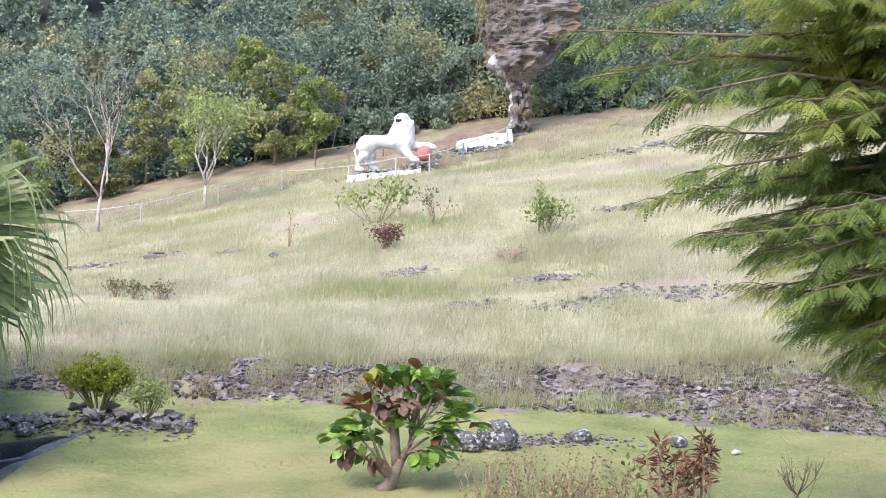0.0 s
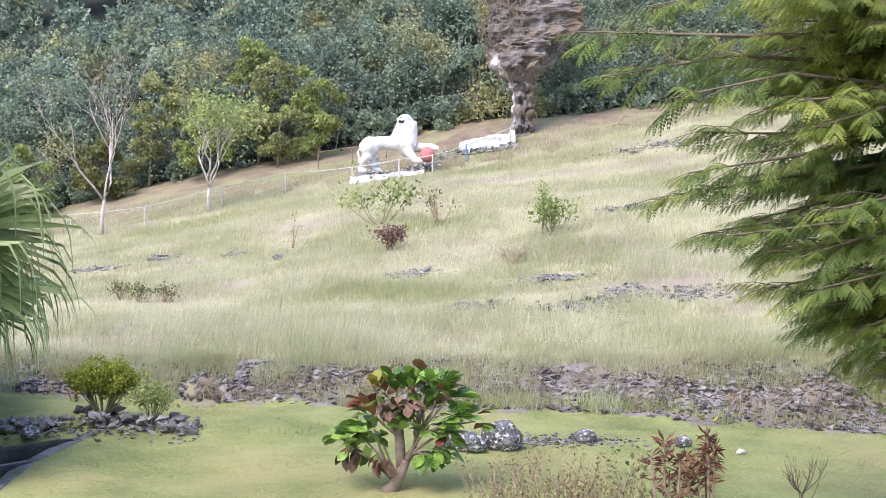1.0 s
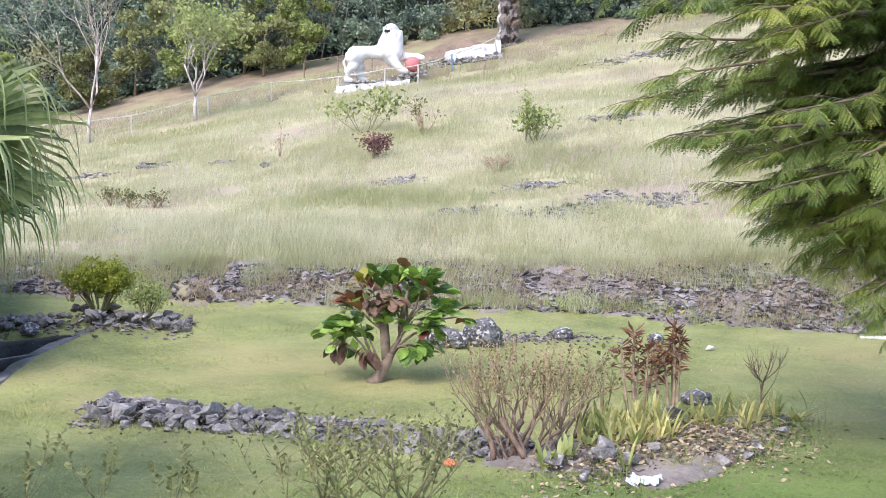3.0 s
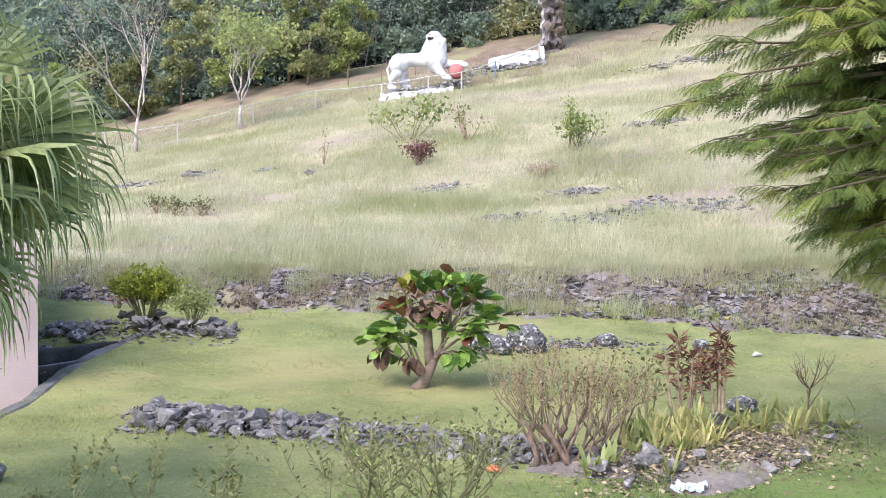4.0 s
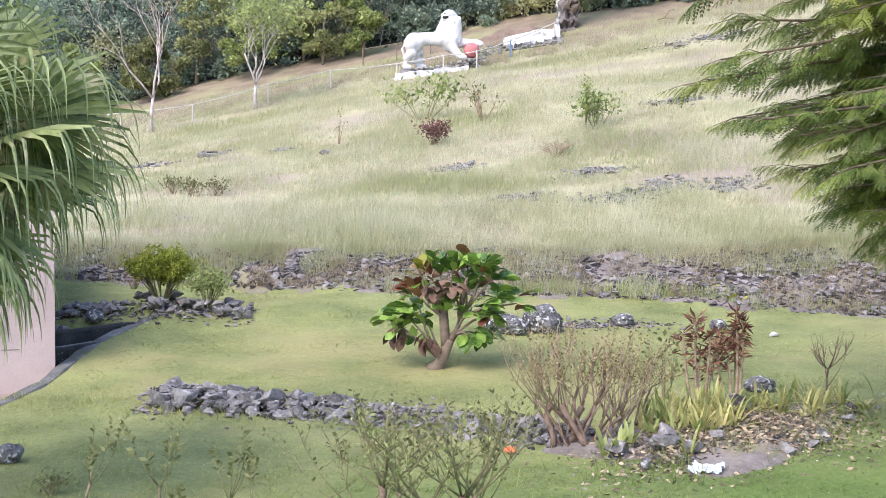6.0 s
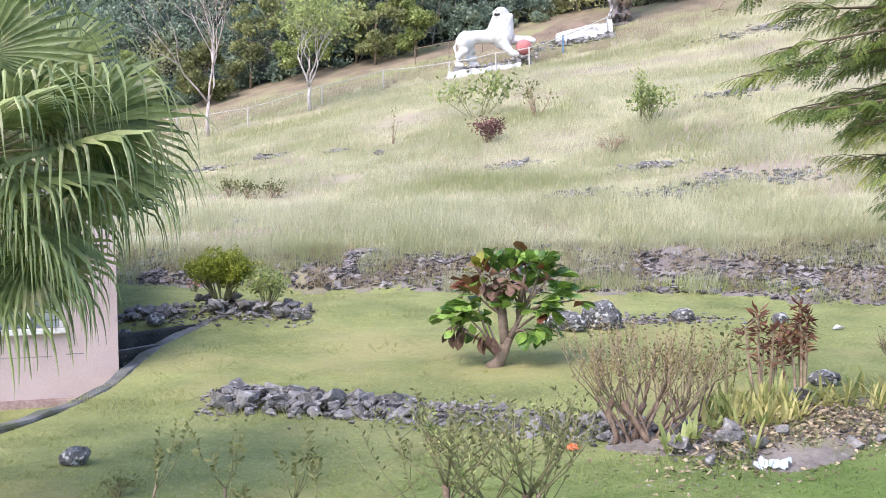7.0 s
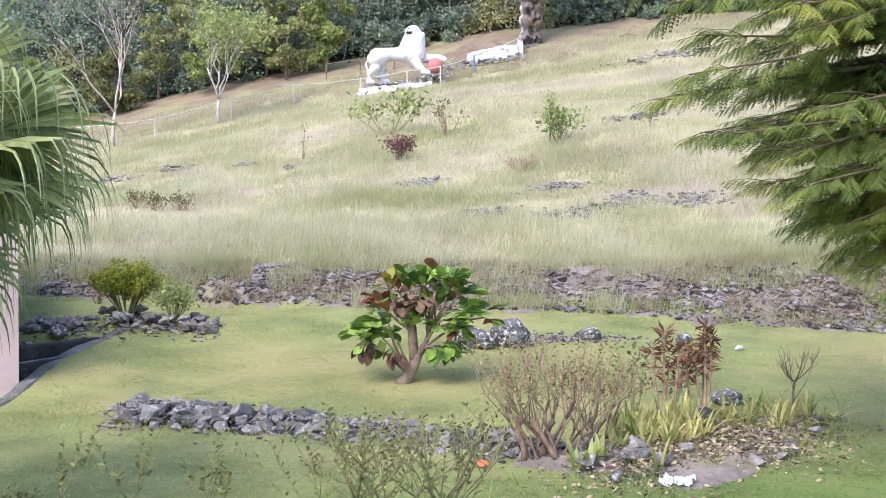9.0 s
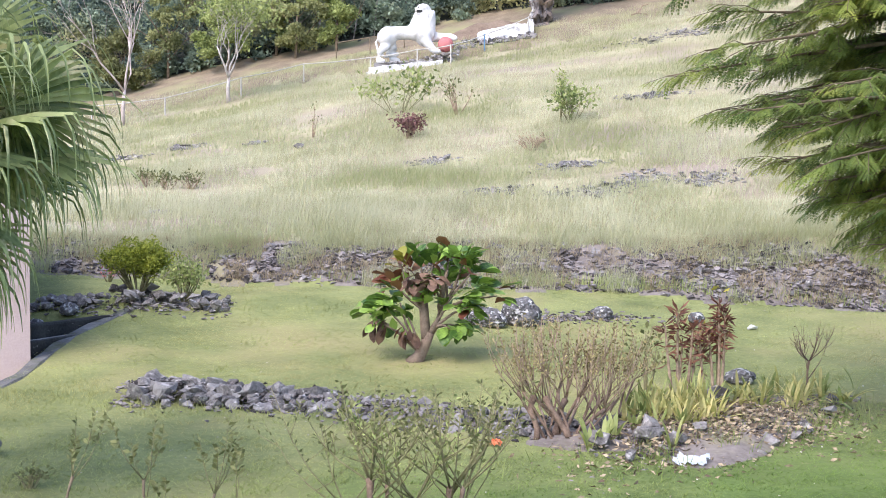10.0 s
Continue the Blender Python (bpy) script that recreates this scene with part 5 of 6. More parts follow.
# flower bed
def bed():
    t = thing("flower_bed", 3.2, 14.0, gz(3.2, 14.0), "low flower bed of dark earth, stones and dry leaves", "flower bed")
    r = random.Random(31)
    bm = bmesh.new()
    rings = []
    for k in range(9):
        f = 1 - k / 8
        ring = []
        for a in range(40):
            th = a * math.tau / 40
            wob = 1 + 0.16 * math.sin(3 * th + 1) + 0.1 * math.sin(5 * th)
            la, lb = 2.45 * f * wob * math.cos(th), (1.12 - 0.42 * math.cos(th)) * f * wob * math.sin(th)
            px, py = la * 0.76 - lb * 0.64, la * 0.64 + lb * 0.76
            z = gz(3.2 + px, 14.0 + py) - gz(3.2, 14.0) + 0.16 * (1 - f ** 3) - 0.03 + 0.04 * noise.noise(Vector((px * 3, py * 3, 1)))
            ring.append(bm.verts.new((px, py, z)))
        rings.append(ring)
    for ra, rb in zip(rings, rings[1:]):
        for a in range(40):
            bm.faces.new((ra[a], ra[(a + 1) % 40], rb[(a + 1) % 40], rb[a]))
    part("earth", bm, M_EARTH, t, "", True)

    def lie(x, y):
        """Height of the bed's earth over its foot."""
        la, lb = x * 0.76 + y * 0.64, -x * 0.64 + y * 0.76
        f = min(1.0, math.hypot(la / 2.45, lb / 1.2))
        return gz(3.2 + x, 14.0 + y) - gz(3.2, 14.0) + 0.16 * (1 - f ** 3) - 0.02

    for x, y, size in ((0.15, 0.55, 0.44), (-0.85, -0.8, 0.3), (-0.95, -1.15, 0.34), (-0.7, -1.3, 0.26), (-1.25, -1.7, 0.2), (0.35, -1.15, 0.24), (0.7, -0.9, 0.2), (1.5, 0.4, 0.24), (1.85, 1.3, 0.26), (-1.3, -0.6, 0.3), (0.9, -0.55, 0.2), (-0.35, -0.9, 0.22), (2.2, 1.5, 0.2), (-0.2, -1.6, 0.16), (0.15, -1.5, 0.14), (-1.5, -1.2, 0.3)):
        stone(t, x, y, lie(x, y) + size * 0.2, size, r)
    pl, sz = [], []
    for _ in range(900):
        la, lb = r.gauss(-0.7, 1.0), r.gauss(-0.55, 0.45)
        x, y = la * 0.76 - lb * 0.64, la * 0.64 + lb * 0.76
        pl.append(np.array((x, y, lie(x, y) + 0.01)))
        sz.append(r.uniform(0.02, 0.08))
    rubble("gravel", pl, sz, M_RUBBLE, t)
    n = 2400
    la, lb = rng.normal(-0.4, 1.1, n), rng.normal(-0.5, 0.5, n)
    p = np.stack([la * 0.76 - lb * 0.64, la * 0.64 + lb * 0.76, np.zeros(n)], 1)
    p[:, 2] = [lie(q[0], q[1]) + 0.025 for q in p]
    d = rng.normal(size=(n, 3))
    d[:, 2] *= 0.3
    ob = soup("leaf_litter", leaves(p, d, 0.08, 0.032, 0.15), 4, M_LITTER, t)
    ob["kind"] = "stuff"


bed()
n = 1500
la, lb = rng.normal(-0.3, 1.2, n), rng.normal(-0.55, 0.35, n)
x, y = 3.2 + la * 0.76 - lb * 0.64, 14.0 + la * 0.64 + lb * 0.76
keep = patchy(x, y, 1.5, 41.0) > -0.02
blades("bed_weeds", x[keep], y[keep], rng.uniform(0.12, 0.28, keep.sum()), 0.012, M_BLADE, "short green weeds creeping over the flower bed", "weeds", 0.4)


def strap_plant(x, y, count, length, mat, seed, label, group="", lift=0.0, width=0.035, upright=0.6, name="strap_leaved_plant"):
    """A clump of long arching strap leaves."""
    r = random.Random(seed)
    t = thing(name, x, y, gz(x, y) + lift, label, "plant", group)
    for k in range(count):
        bm = bmesh.new()
        a = r.uniform(0, math.tau)
        out = Vector((math.cos(a), math.sin(a), 0))
        side = Vector((-out.y, out.x, 0))
        ln = length * r.uniform(0.6, 1.1)
        up = r.uniform(upright, 1.0)
        rows = []
        for i in range(6):
            s = i / 5
            p = out * (0.02 + ln * (1 - up * 0.75) * s ** 1.4) + Vector((0, 0, ln * up * s * (1 - 0.45 * s * s * (1.2 - up))))
            w = width * (0.55 + 0.6 * math.sin(math.pi * min(1, s * 0.9 + 0.1))) * (1 if i < 5 else 0.1) / 2
            rows.append((bm.verts.new(p - side * w), bm.verts.new(p - Vector((0, 0, w * 0.3))), bm.verts.new(p + side * w)))
        for ra, rb in zip(rows, rows[1:]):
            bm.faces.new((ra[0], rb[0], rb[1], ra[1]))
            bm.faces.new((ra[1], rb[1], rb[2], ra[2]))
        part("leaf", bm, mat, t)
    return t


r = random.Random(44)
for k in range(84):
    along = r.uniform(-1.0, 2.3) if k % 3 else r.uniform(-0.9, 0.4)
    side = r.uniform(-0.25, 0.85) if along < 0.9 else r.uniform(-0.5, 0.5)
    x, y = 3.2 + along * 0.76 - side * 0.64, 14.0 + along * 0.64 + side * 0.76
    strap_plant(x, y, r.randint(5, 9), r.uniform(0.3, 0.6), M_STRAP if k % 4 else M_SWORD, 100 + k, "yellowing green strap-leaved plant in the flower bed", "strap-leaved plants in the bed", 0.08, 0.036, 0.1 if k % 3 else 0.6)


def ti_plant(x, y, stems, seed, label):
    """Upright canes with rosettes of red leaves."""
    r = random.Random(seed)
    t = thing("red_leaved_plant", x, y, gz(x, y) + 0.05, label, "plant", "red-leaved plants in the bed")
    quads, dark = [], []
    for dx, h, full in stems:
        bm = bmesh.new()
        top = Vector((dx, r.uniform(-0.08, 0.08), h))
        base = Vector((dx * 0.5, 0, 0))
        tube(bm, [base, base.lerp(top, 0.5) + Vector((r.gauss(0, 0.02), 0, 0)), top], (0.022, 0.018, 0.012), 6)
        part("cane", bm, M_TWIG, t)
        n = int(full * 54)
        s = 1.02 - 0.52 * rng.random(n) ** 1.8
        a = rng.uniform(0, math.tau, n)
        p = np.array([tuple(base.lerp(top, float(q))) for q in s])
        d = np.stack([np.cos(a), np.sin(a), rng.uniform(-0.6, 0.9, n) * (0.4 + s)], 1)
        (quads if r.random() < 0.65 else dark).append(leaves(p, d, 0.17, 0.028, 0.12))
    if quads:
        soup("foliage", np.concatenate(quads), 4, M_TI, t)
    if dark:
        soup("lower_foliage", np.concatenate(dark), 4, M_TIDARK, t)
    return t


ti_plant(3.05, 15.0, ((-0.05, 1.12, 1.2), (-0.2, 0.95, 0.7), (0.12, 0.92, 0.9), (0.24, 0.98, 0.8), (0.02, 0.7, 0.6)), 3, "clump of dull red-leaved canes in the flower bed")
ti_plant(3.5, 15.0, ((0.0, 1.2, 1.6), (0.07, 1.1, 1.3), (-0.1, 0.85, 0.8), (-0.22, 0.8, 0.6)), 4, "tall clump of dark red-leaved canes in the flower bed")
shrub("sapling", 3.56, 15.2, 1.4, 0.1, 2, M_GREENTWIG, M_YELLOWLEAF, 16, 0.11, 12, "slim sapling with a few yellow leaves at its top", low=0.9)
shrub("slender_shrub", 2.62, 15.1, 1.05, 0.5, 5, M_GREENTWIG, M_DULLLEAF, 60, 0.09, 14, "slender shrub with sparse drooping green leaves")
r = random.Random(12)
pollard("dry_shrub", 1.42, 13.25, [(r.gauss(0, 0.13), (k / 17 - 0.5) * 1.05 + r.gauss(0, 0.05), r.uniform(0.4, 0.86) * (1 - 0.5 * abs(k / 17 - 0.5)), r.choice((0.012, 0.016, 0.02, 0.033)), 4) for k in range(18)], 1.34, M_WOODY, M_TWIG, M_OLIVETIP, 0.042, 61, "large dry shrub of many brown pruned stems and straw-coloured leaves", "shrub", "", 0.3, 2, 12, 0.45)
pollard("dry_shrub", 2.0, 13.9, [(r.gauss(0, 0.1), (k / 6 - 0.5) * 0.6, r.uniform(0.3, 0.55), 0.012, 4) for k in range(7)], 0.95, M_WOODY, M_TWIG, M_OLIVETIP, 0.042, 62, "smaller dry shrub with pale straw leaves", "shrub", "", 0.25, 2, 10, 0.45)
pollard("bare_shrub", 4.8, 15.5, [(0.0, 0.0, 0.5, 0.014, 11)], 0.98, M_WOODY, M_WOODY, M_OLIVETIP, 0.025, 15, "small bare twiggy shrub beside the bed", "shrub", "", 0.3, 3, 3, 0.7)
for k, (x, y, n) in enumerate(((1.75, 12.8, 8), (1.9, 13.0, 9), (4.5, 15.2, 9), (4.95, 15.5, 8), (2.2, 13.4, 9), (5.6, 16.1, 3), (3.0, 14.5, 8), (1.6, 12.7, 6), (2.55, 14.3, 9), (3.2, 14.9, 9), (4.0, 15.3, 8), (2.3, 14.6, 8), (2.75, 14.9, 8), (4.35, 15.7, 7), (2.45, 12.6, 6))):
    strap_plant(x, y, n, 0.42, M_SWORD, 200 + k, "green sword-leaved plant at the bed's edge", "sword-leaved plants at the bed", 0.02, 0.045, 0.8)
fallen = strap_plant(5.05, 14.5, 1, 0.42, M_LIGHTLEAF, 301, "long green leaf fallen on the lawn", "", 0.03, 0.07, 0.02, "fallen_leaf")

# twiggy bushes before the lawn
for x, stems, mat in ((-0.52, ((0.0, -0.03, 0.44, 0.027, 12), (-0.03, -0.22, 0.2, 0.016, 5), (0.05, 0.1, 0.42, 0.014, 4)), M_DULLLEAF), (-0.17, ((0.03, -0.02, 0.27, 0.02, 8), (0.0, -0.1, 0.2, 0.012, 4)), M_LIGHTLEAF), (0.08, ((-0.02, 0.0, 0.37, 0.026, 9), (0.04, 0.1, 0.38, 0.018, 8), (0.1, 0.12, 0.2, 0.012, 3)), M_DULLLEAF)):
    pollard("twiggy_bush", x, 9.7, stems, 1.2, M_WOODY, M_GREENTWIG, mat, 0.052, 70 + int(x * 40), "twiggy bush with cut-back stems and small green leaves", "bush", "twiggy bushes before the lawn", 0.62, 2, 13, 0.4)
for x, knob, kz, top, count, reach in ((-3.02, 0.12, 0.48, 1.0, 5, 0.36), (-2.3, -0.04, 0.46, 0.95, 5, 0.22), (-1.84, 0.05, 0.34, 1.02, 5, 0.2), (-1.62, 0.03, 0.3, 0.75, 2, 0.14), (-2.14, -0.02, 0.26, 0.62, 2, 0.14)):
    pollard("thin_weed", x, 9.7, ((0.0, knob, kz, 0.011, count),), top, M_STEM, M_GREENTWIG, M_DULLLEAF, 0.06, 80 + int(x * 30), "thin weedy sapling with bare stems and few leaves", "weed", "thin saplings before the lawn", reach, 0, 17, 0.55)
shrub("low_weed", -3.75, 11.3, 0.16, 0.25, 8, M_GREENTWIG, M_DULLLEAF, 120, 0.05, 90, "low dark green weed on the lawn", "weed", low=0.1)
bm = bmesh.new()
tube(bm, [(0, 0, -0.05), (-0.09, 0, 0.12), (-0.19, 0, 0.25)], (0.028, 0.026, 0.024), 8)
stub = part("cut_stub", bm, M_STEM)
stub.location = (-1.02, 9.7, gz(-1.02, 9.7))
tagged(stub, "short cut stem standing in the lawn", "stump")


# litter
def crumpled(name, x, y, size, mat, seed, label):
    bm = bmesh.new()
    bmesh.ops.create_grid(bm, x_segments=12, y_segments=9, size=0.5)
    for v in bm.verts:
        q = v.co * 3.2 + Vector((seed, seed, 0))
        v.co = Vector((v.co.x * (1 + 0.4 * noise.noise(q)), v.co.y * (0.7 + 0.5 * noise.noise(q + Vector((5, 0, 0)))), 0.22 + 0.35 * noise.noise(q * 1.3)))
    ob = part(name, bm, mat, smooth=False)
    ob.modifiers.new("thickness", "SOLIDIFY").thickness = 0.01
    ob.location, ob.scale = (x, y, gz(x, y) + 0.02), size
    ob.rotation_euler = (0.35, 0, -0.5)
    return tagged(ob, label, "litter")


crumpled("plastic_bag", 2.56, 12.15, (0.30, 0.2, 0.2), M_BAG, 2.0, "crumpled white plastic bag lying beside the bed")
crumpled("wrapper", 0.63, 12.95, (0.15, 0.13, 0.16), M_ORANGE, 4.0, "crumpled orange wrapper lying on the grass")
crumpled("wrapper", 5.15, 15.4, (0.16, 0.12, 0.12), M_ORANGE, 6.5, "small orange-brown scrap lying beside the bed")

# shrubs on the hillside
shrub("hill_shrub", -1.1, 48.5, 1.75, 3.2, 12, M_GREENTWIG, M_LIGHTLEAF, 330, 0.22, 40, "sparse light green shrub in the dry hillside grass", "shrub", "shrubs on the hillside", forks=3, stem_r=0.010, low=0.2)
shrub("hill_shrub", 1.2, 46.0, 1.45, 1.6, 7, M_TWIG, M_DULLLEAF, 90, 0.15, 41, "thin twiggy shrub with a few dark leaves", "shrub", "shrubs on the hillside", forks=2, stem_r=0.018)
shrub("hill_shrub", 4.9, 41.2, 1.3, 1.7, 9, M_GREENTWIG, M_LIGHTLEAF, 330, 0.19, 42, "bright yellow-green shrub in the dry hillside grass", "shrub", "shrubs on the hillside", forks=3, stem_r=0.011, low=0.2)
shrub("hill_shrub", 4.55, 41.6, 2.0, 0.4, 3, M_GREENTWIG, M_SWORD, 120, 0.13, 46, "upright yellow-green sapling in the dry hillside grass", "shrub", "shrubs on the hillside", forks=2, stem_r=0.018)
shrub("maroon_shrub", -0.63, 42.0, 0.8, 1.2, 16, M_TWIG, M_MAROON, 620, 0.12, 43, "low dark maroon shrub in the dry hillside grass", "shrub", "shrubs on the hillside", low=0.1)
shrub("withered_shrub", 3.2, 37.5, 0.55, 1.2, 22, M_TWIG, M_STRAW, 120, 0.08, 44, "low withered brown shrub in the dry grass", "shrub", "shrubs on the hillside", low=0.1)
shrub("hill_sapling", -4.25, 46.0, 1.3, 0.6, 4, M_TWIG, M_DULLLEAF, 26, 0.1, 45, "thin bare sapling in the dry hillside grass", "sapling")
for k, (x, y) in enumerate(((-7.5, 35.5), (-6.85, 35.6), (-8.3, 36.4))):
    shrub("grey_shrub", x, y, 0.5, 0.7, 10, M_TWIG, M_DULLLEAF, 180, 0.09, 50 + k, "low grey-green shrub in the dry grass", "shrub", "grey shrubs on the hillside", low=0.1)
bm = bmesh.new()
tube(bm, [(-0.6, 0, 0.05), (-0.1, 0, 0.2), (0.25, 0, 0.75), (0.7, 0, 0.85)], (0.07, 0.07, 0.05, 0.03), 6)
tube(bm, [(-0.1, 0, 0.2), (0.5, 0.1, 0.15), (1.0, 0.1, 0.05)], (0.06, 0.045, 0.03), 6)
snag = part("dead_branch", bm, M_TWIG)
snag.scale = (0.75, 0.75, 0.75)
snag.location = (12.2, 69.5, gz(12.2, 69.5) + 0.02)
tagged(snag, "pale dead branch lying on the hill's crest", "branch")


# ---- fan palm ----
def frond(parent, start, way, stalk, radius, seed):
    """A stalk and a pleated fan whose strips hang at their ends."""
    r = random.Random(seed)
    way = Vector(way).normalized()
    hub = start + way * stalk - Vector((0, 0, 0.12 * stalk))
    bm = bmesh.new()
    tube(bm, [start, start.lerp(hub, 0.5) + Vector((0, 0, 0.05)), hub], (0.022, 0.017, 0.012), 6)
    part_stalk = part("stalk", bm, M_GREENTWIG, parent)
    side = way.cross(Vector((0, 0, 1))).normalized()
    twist = r.uniform(-0.8, 0.8)
    normal = side.cross(way).normalized()
    side, normal = side * math.cos(twist) + normal * math.sin(twist), normal * math.cos(twist) - side * math.sin(twist)
    bm = bmesh.new()
    n = 36
    spread = radians(250)
    for k in range(n):
        a = (k / (n - 1) - 0.5) * spread
        d = (way * math.cos(a) + side * math.sin(a) + normal * 0.10).normalized()
        across = (side * math.cos(a) - way * math.sin(a)).normalized()
        ln = radius * (0.8 + 0.2 * math.cos(a * 0.6)) * r.uniform(0.9, 1.1)
        bend = r.uniform(0.50, 0.64)
        drop = r.uniform(0.7, 1.6)
        p, rows = hub.copy(), []
        dirn = d.copy()
        for i in range(11):
            s = i / 10
            full = math.tan(spread / (n - 1) / 2) * s * ln * 1.1
            w = min(full, 0.04) if s < bend - 0.1 else max(0.003, 0.022 * (1 - (s - bend + 0.1) / (1.1 - bend)) ** 0.8)
            rows.append((bm.verts.new(p - across * w), bm.verts.new(p + normal * w * 1.1), bm.verts.new(p + across * w)))
            if s >= bend:
                dirn = (dirn + Vector((r.gauss(0, 0.06), r.gauss(0, 0.06), -drop))).normalized()
            else:
                dirn = (dirn + Vector((0, 0, -0.055))).normalized()
            p = p + dirn * ln * 0.115
        for ra, rb in zip(rows, rows[1:]):
            bm.faces.new((ra[0], rb[0], rb[1], ra[1]))
            bm.faces.new((ra[1], rb[1], rb[2], ra[2]))
    part("fan", bm, M_PALM, part_stalk)


def palm():
    x, y = -4.82, 10.6
    t = thing("fan_palm", x, y, gz(x, y), "fan palm with drooping green fronds beside the house", "palm tree")
    bm = bmesh.new()
    pts = [Vector((0.02 * math.sin(k), 0, 0.16 * k - 0.1)) for k in range(21)]
    tube(bm, pts, [0.12 - 0.002 * k + (0.012 if k % 2 else 0) for k in range(21)], 12)
    part("trunk", bm, M_BARK, t, "ringed brown trunk", True)
    top = Vector((0, 0, 3.15))
    r = random.Random(2)
    k = 0
    for pitch, cnt, turn, reach in ((72, 4, 0.3, 1.0), (48, 6, 0.1, 1.02), (24, 8, 0.5, 1.02), (0, 8, 0.2, 0.97), (-26, 8, 0.45, 0.76), (-52, 6, 0.0, 0.66)):
        for i in range(cnt):
            a = turn + i * math.tau / cnt + r.uniform(-0.12, 0.12)
            e = radians(pitch + r.uniform(-13, 13))
            if pitch < -20 and math.cos(a) < 0.15:
                continue
            way = (math.cos(a) * math.cos(e), math.sin(a) * math.cos(e), math.sin(e))
            frond(t, top + Vector(way) * 0.08, way, r.uniform(0.9, 1.2) * reach, r.uniform(1.0, 1.25) * reach, 400 + k)
            k += 1

    for way, stalk, radius in (((1.07, -0.4, -1.1), 0.95, 0.95), ((0.55, -0.7, -1.2), 1.0, 0.95), ((0.9, -0.8, -0.5), 1.0, 1.05), ((1.2, -0.5, 0.25), 1.1, 1.15), ((1.0, -0.9, 0.7), 1.0, 1.15)):
        frond(t, top + Vector((0.05, -0.03, 0)), way, stalk, radius, 400 + k)
        k += 1


palm()


# ---- feathery tree ----
def feather_template():
    """A feathery leaflet row along x, one metre long: narrow leaflets on both sides of the rib, hanging a little."""
    out = []
    n = 6
    for k in range(n):
        s = 0.08 + 0.92 * k / (n - 1)
        droop = -0.30 * s * s
        ln = 0.17 * math.sin(math.pi * (0.25 + 0.62 * s)) + 0.03
        for sg in (-1, 1):
            base = np.array((s, 0, droop))
            tip = base + np.array((ln * 0.6, sg * ln * 0.8, -ln * 0.35))
            wide = np.array((0.105, -0.008 * sg, 0.0))
            mid = (base + tip) / 2 + np.array((0, 0, 0.012))
            out.append((base, mid - wide, tip, mid + wide))
    for a, b in ((0, 0.5), (0.5, 1.0)):
        w = 0.009
        out.append(((a, -w, -0.30 * a * a), (a, w, -0.30 * a * a), (b, w * 0.6, -0.30 * b * b), (b, -w * 0.6, -0.30 * b * b)))
    return np.array(out)


FEATHER = feather_template()


def feather_leaves(places, ways, sizes, rolls):
    out = []
    for p, w, s, ro in zip(places, ways, sizes, rolls):
        x = np.array(w) / np.linalg.norm(w)
        yv = np.cross((0, 0, 1), x)
        yv /= np.linalg.norm(yv) + 1e-9
        zv = np.cross(x, yv)
        c, sn = math.cos(ro), math.sin(ro)
        rot = np.stack([x, yv * c + zv * sn, zv * c - yv * sn])
        out.append(FEATHER @ rot * s + p)
    return np.concatenate(out)


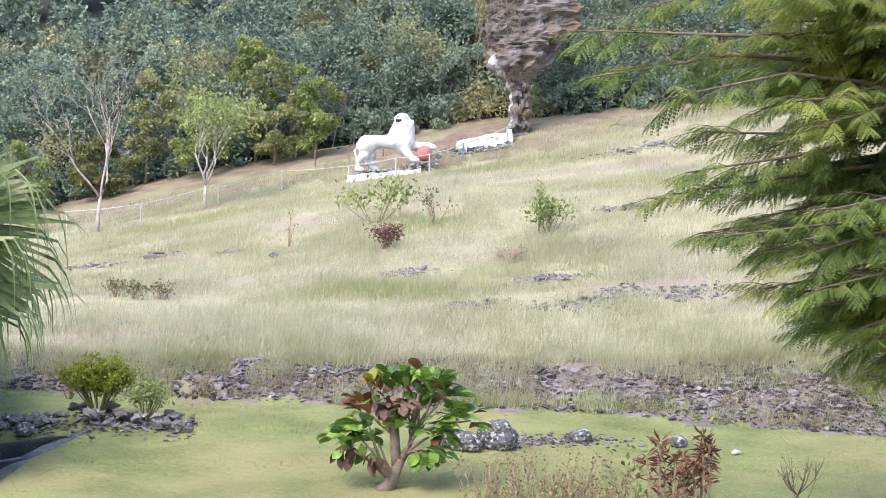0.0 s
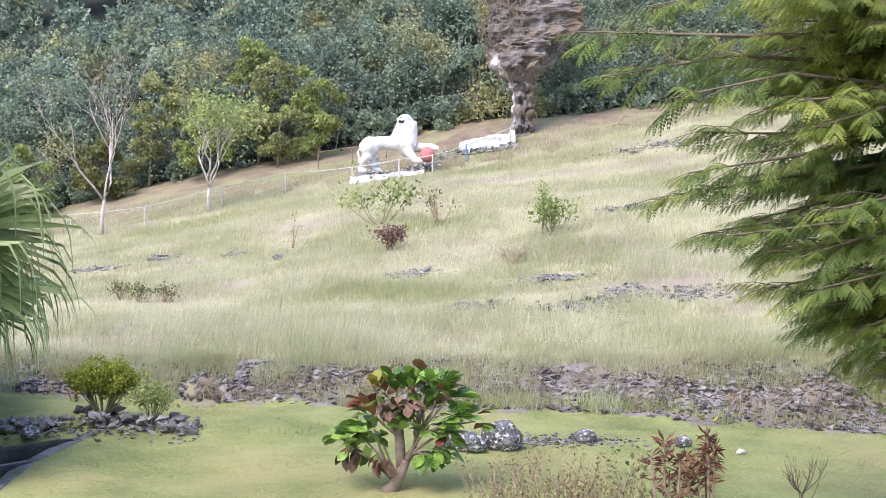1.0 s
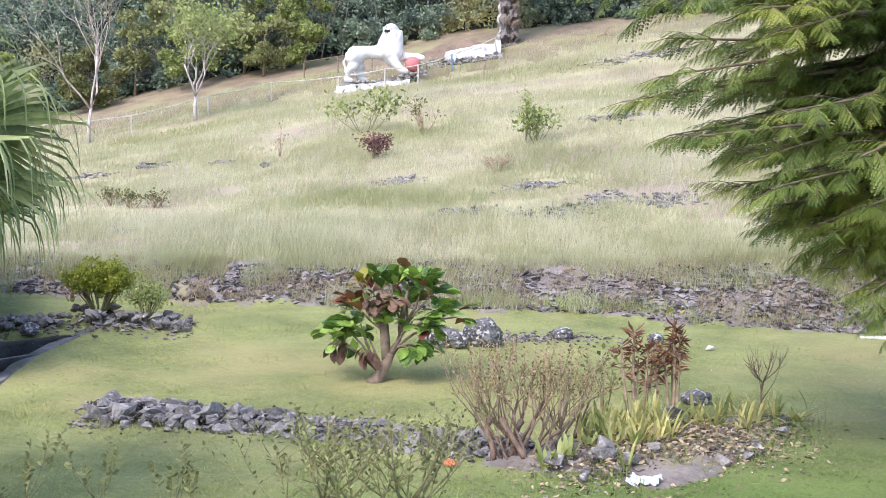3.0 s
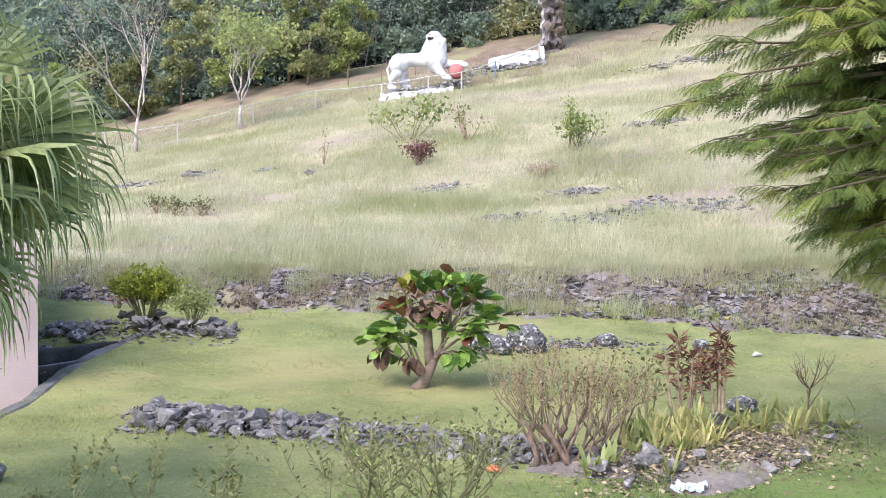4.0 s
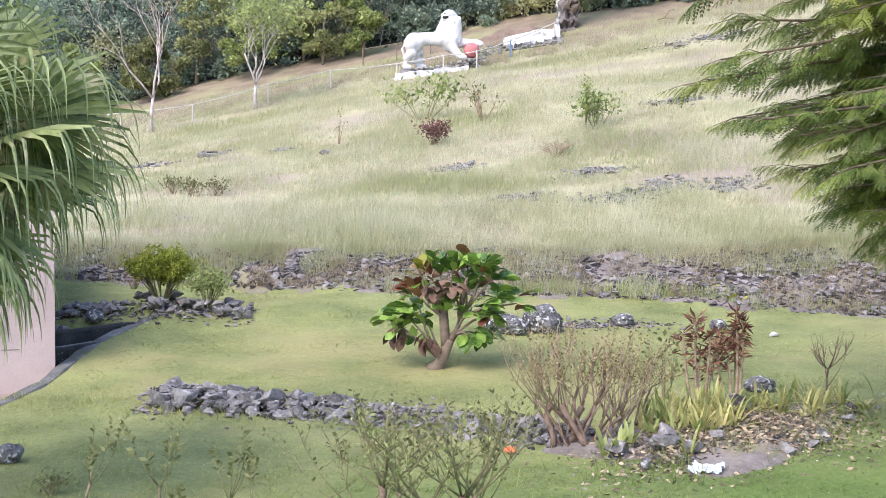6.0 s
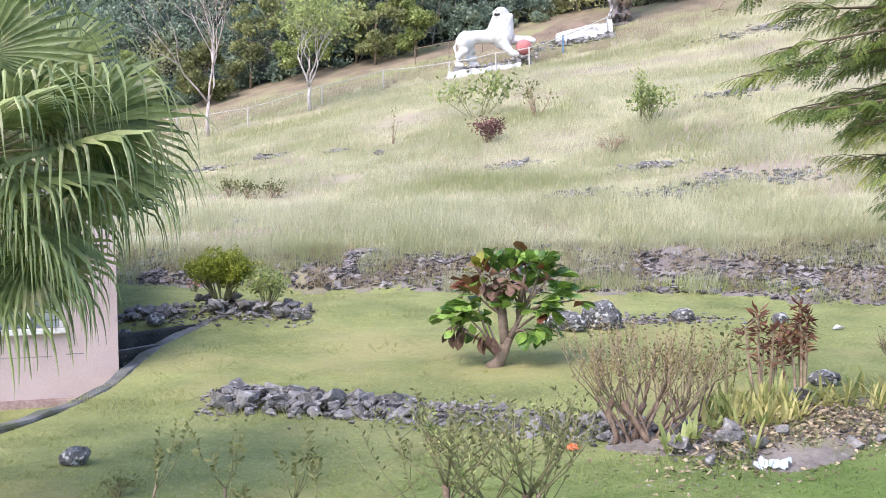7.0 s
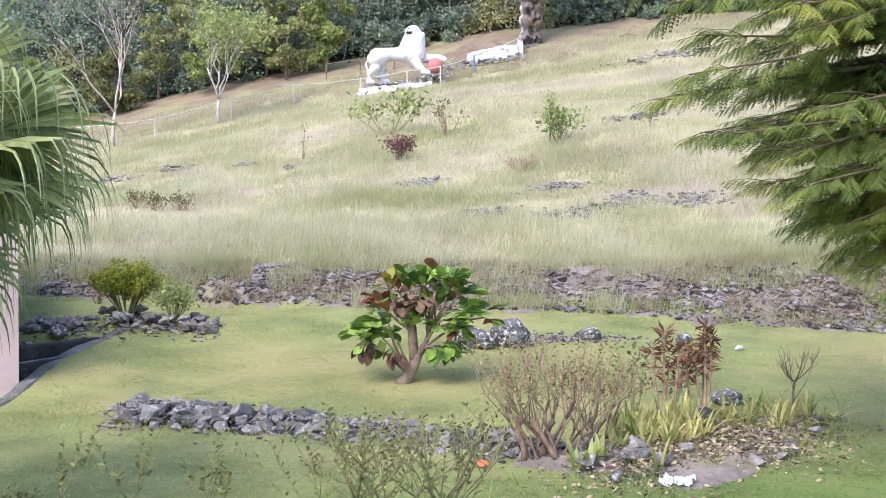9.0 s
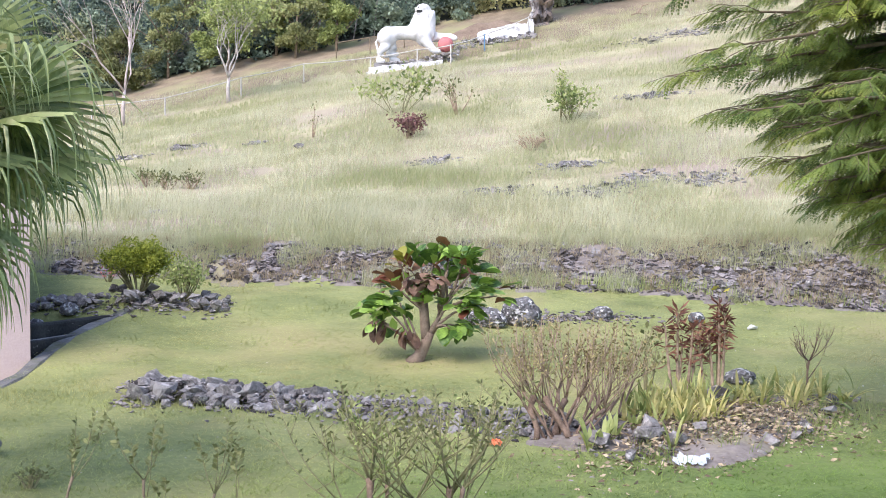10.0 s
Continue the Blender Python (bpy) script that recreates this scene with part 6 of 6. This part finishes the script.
def feathery_tree():
    tx, ty = 7.0, 13.9
    t = thing("feathery_tree", tx, ty, gz(tx, ty), "spreading tree with layered feathery green foliage over the lawn", "tree")
    o = Vector(t.location)
    r = random.Random(77)
    bm = bmesh.new()
    tube(bm, [(0, 0, -0.1), (0.05, 0, 1.2), (-0.1, 0, 2.6), (-0.05, 0.1, 4.2), (0.1, 0.1, 6.2), (0.0, 0, 7.6)], (0.24, 0.19, 0.17, 0.14, 0.1, 0.05), 10)
    part("trunk", bm, M_BARK, t, "brown trunk", True)
    # limbs: height on the trunk, then where each one ends
    limbs = [(5.2, (1.45, 13.2, 5.75)), (5.0, (1.75, 13.6, 5.35)), (4.8, (2.35, 12.9, 5.0)), (4.5, (2.75, 13.5, 4.75)), (4.3, (2.55, 13.0, 4.25)),
             (3.9, (2.15, 13.0, 3.98)), (3.7, (2.75, 13.3, 3.65)), (3.4, (2.95, 12.8, 3.35)), (3.1, (3.3, 13.1, 2.82)), (2.9, (3.9, 13.4, 2.62)),
             (2.8, (4.25, 12.8, 2.42)), (2.5, (4.85, 13.2, 2.15)), (4.6, (3.6, 12.2, 4.6)), (3.8, (3.7, 12.0, 3.8)), (3.2, (4.4, 12.0, 3.1)),
             (5.4, (3.0, 14.3, 5.5)), (4.4, (3.5, 14.8, 4.4)), (3.6, (3.9, 14.7, 3.6)), (3.0, (4.6, 14.4, 2.9)), (5.8, (3.4, 13.0, 6.1)),
             (6.2, (4.4, 12.4, 6.4)), (5.0, (5.2, 11.9, 5.0)), (4.0, (5.4, 12.0, 3.9)), (2.9, (5.5, 12.5, 2.55)), (5.9, (2.3, 13.9, 6.2)),
             (6.4, (8.5, 12.4, 6.6)), (5.0, (9.2, 13.2, 5.0)), (4.0, (9.2, 14.5, 3.8)), (6.6, (6.5, 15.8, 6.6)), (5.2, (6.2, 16.0, 4.8)), (6.0, (7.5, 11.6, 5.4)), (3.4, (6.6, 12.2, 3.0)), (2.6, (5.6, 13.6, 2.05)), (2.8, (6.3, 13.0, 2.2))]
    limbs = [(zb + 0.2, (ex + 0.3, ey, ez + (0.3 if ex < 5.0 and ez < 3.4 else 0.05))) for zb, (ex, ey, ez) in limbs]
    limbs += [(2.5, (4.75, 13.0, 2.2)), (2.4, (4.95, 12.6, 1.95)), (2.6, (5.3, 13.3, 2.05)), (2.2, (5.2, 12.9, 1.7)), (2.9, (4.6, 12.7, 2.6)), (2.7, (5.6, 12.4, 2.3)), (3.2, (4.9, 12.3, 2.9)), (2.4, (5.7, 13.2, 1.75))]
    for _ in range(112):
        ez = r.uniform(2.3, 6.6)
        limbs.append((ez + r.uniform(-0.3, 0.5), (r.uniform(3.7 + max(0.0, 3.2 - ez) * 1.5, 5.9), r.uniform(12.2, 15.2), ez)))
    for i, (zb, end) in enumerate(limbs):
        s = Vector((0, 0.05, zb))
        e = Vector(end) - o
        d = e - s
        mid1 = s + d * 0.35 + Vector((0, r.uniform(-0.25, 0.25), r.uniform(0.1, 0.4)))
        mid2 = s + d * 0.7 + Vector((0, r.uniform(-0.2, 0.2), r.uniform(0.0, 0.3)))
        spine = [s, mid1, mid2, e]
        bm = bmesh.new()
        tube(bm, spine, (0.045, 0.032, 0.02, 0.006), 6)

        def on(f):
            k = min(2, int(f * 3))
            return spine[k].lerp(spine[k + 1], f * 3 - k)

        places, ways, sizes, rolls = [], [], [], []
        along = d.normalized()
        flat = along.cross(Vector((0, 0, 1))).normalized()

        def spray(b, way, length, size):
            """A flat drooping spray: leaflet rows in two ranks along a twig."""
            te = b + way * length - Vector((0, 0, 0.22 * length * length + 0.02))
            mid = b.lerp(te, 0.5) + Vector((0, 0, 0.07 * length))
            tube(bm, [b, mid, te], (0.007, 0.005, 0.002), 3)
            across = way.cross(Vector((0, 0, 1))).normalized()
            tip_way = (te - mid).normalized()
            n = max(4, int(length / 0.062))
            for q in range(n):
                g = 0.1 + 0.9 * q / (n - 1)
                p = b.lerp(mid, g).lerp(mid.lerp(te, g), g)
                taper = math.sin(math.pi * (0.25 + 0.68 * g))
                for sg in (-1, 1):
                    w = tip_way * r.uniform(0.75, 1.0) + across * sg * r.uniform(0.7, 0.95) + Vector((0, 0, r.uniform(-0.42, -0.12)))
                    places.append(tuple(p))
                    ways.append(tuple(w))
                    sizes.append(size * (0.35 + 0.65 * taper) * r.uniform(0.85, 1.15))
                    rolls.append(r.gauss(0, 0.2))
            places.append(tuple(te))
            ways.append(tuple(tip_way))
            sizes.append(size * 0.6)
            rolls.append(0.0)

        twigs = int(6 + d.length * 3.6)
        for k in range(twigs):
            f = 0.25 + 0.72 * (k + r.random()) / twigs
            sg = 1 if k % 2 else -1
            way = (along * r.uniform(0.3, 1.0) + flat * sg * r.uniform(0.3, 1.0) + Vector((0, 0, r.uniform(-0.45, 0.25)))).normalized()
            spray(on(min(f, 0.999)), way, r.uniform(0.4, 0.9) * (1.1 - 0.45 * f), r.uniform(0.15, 0.22))
        spray(e - along * 0.25, along, 0.5, 0.15)
        limb = part("limb", bm, M_STEM, t, "", True)
        soup("foliage", feather_leaves(np.array(places), np.array(ways), sizes, rolls), 4, M_FEATHER, limb)


feathery_tree()
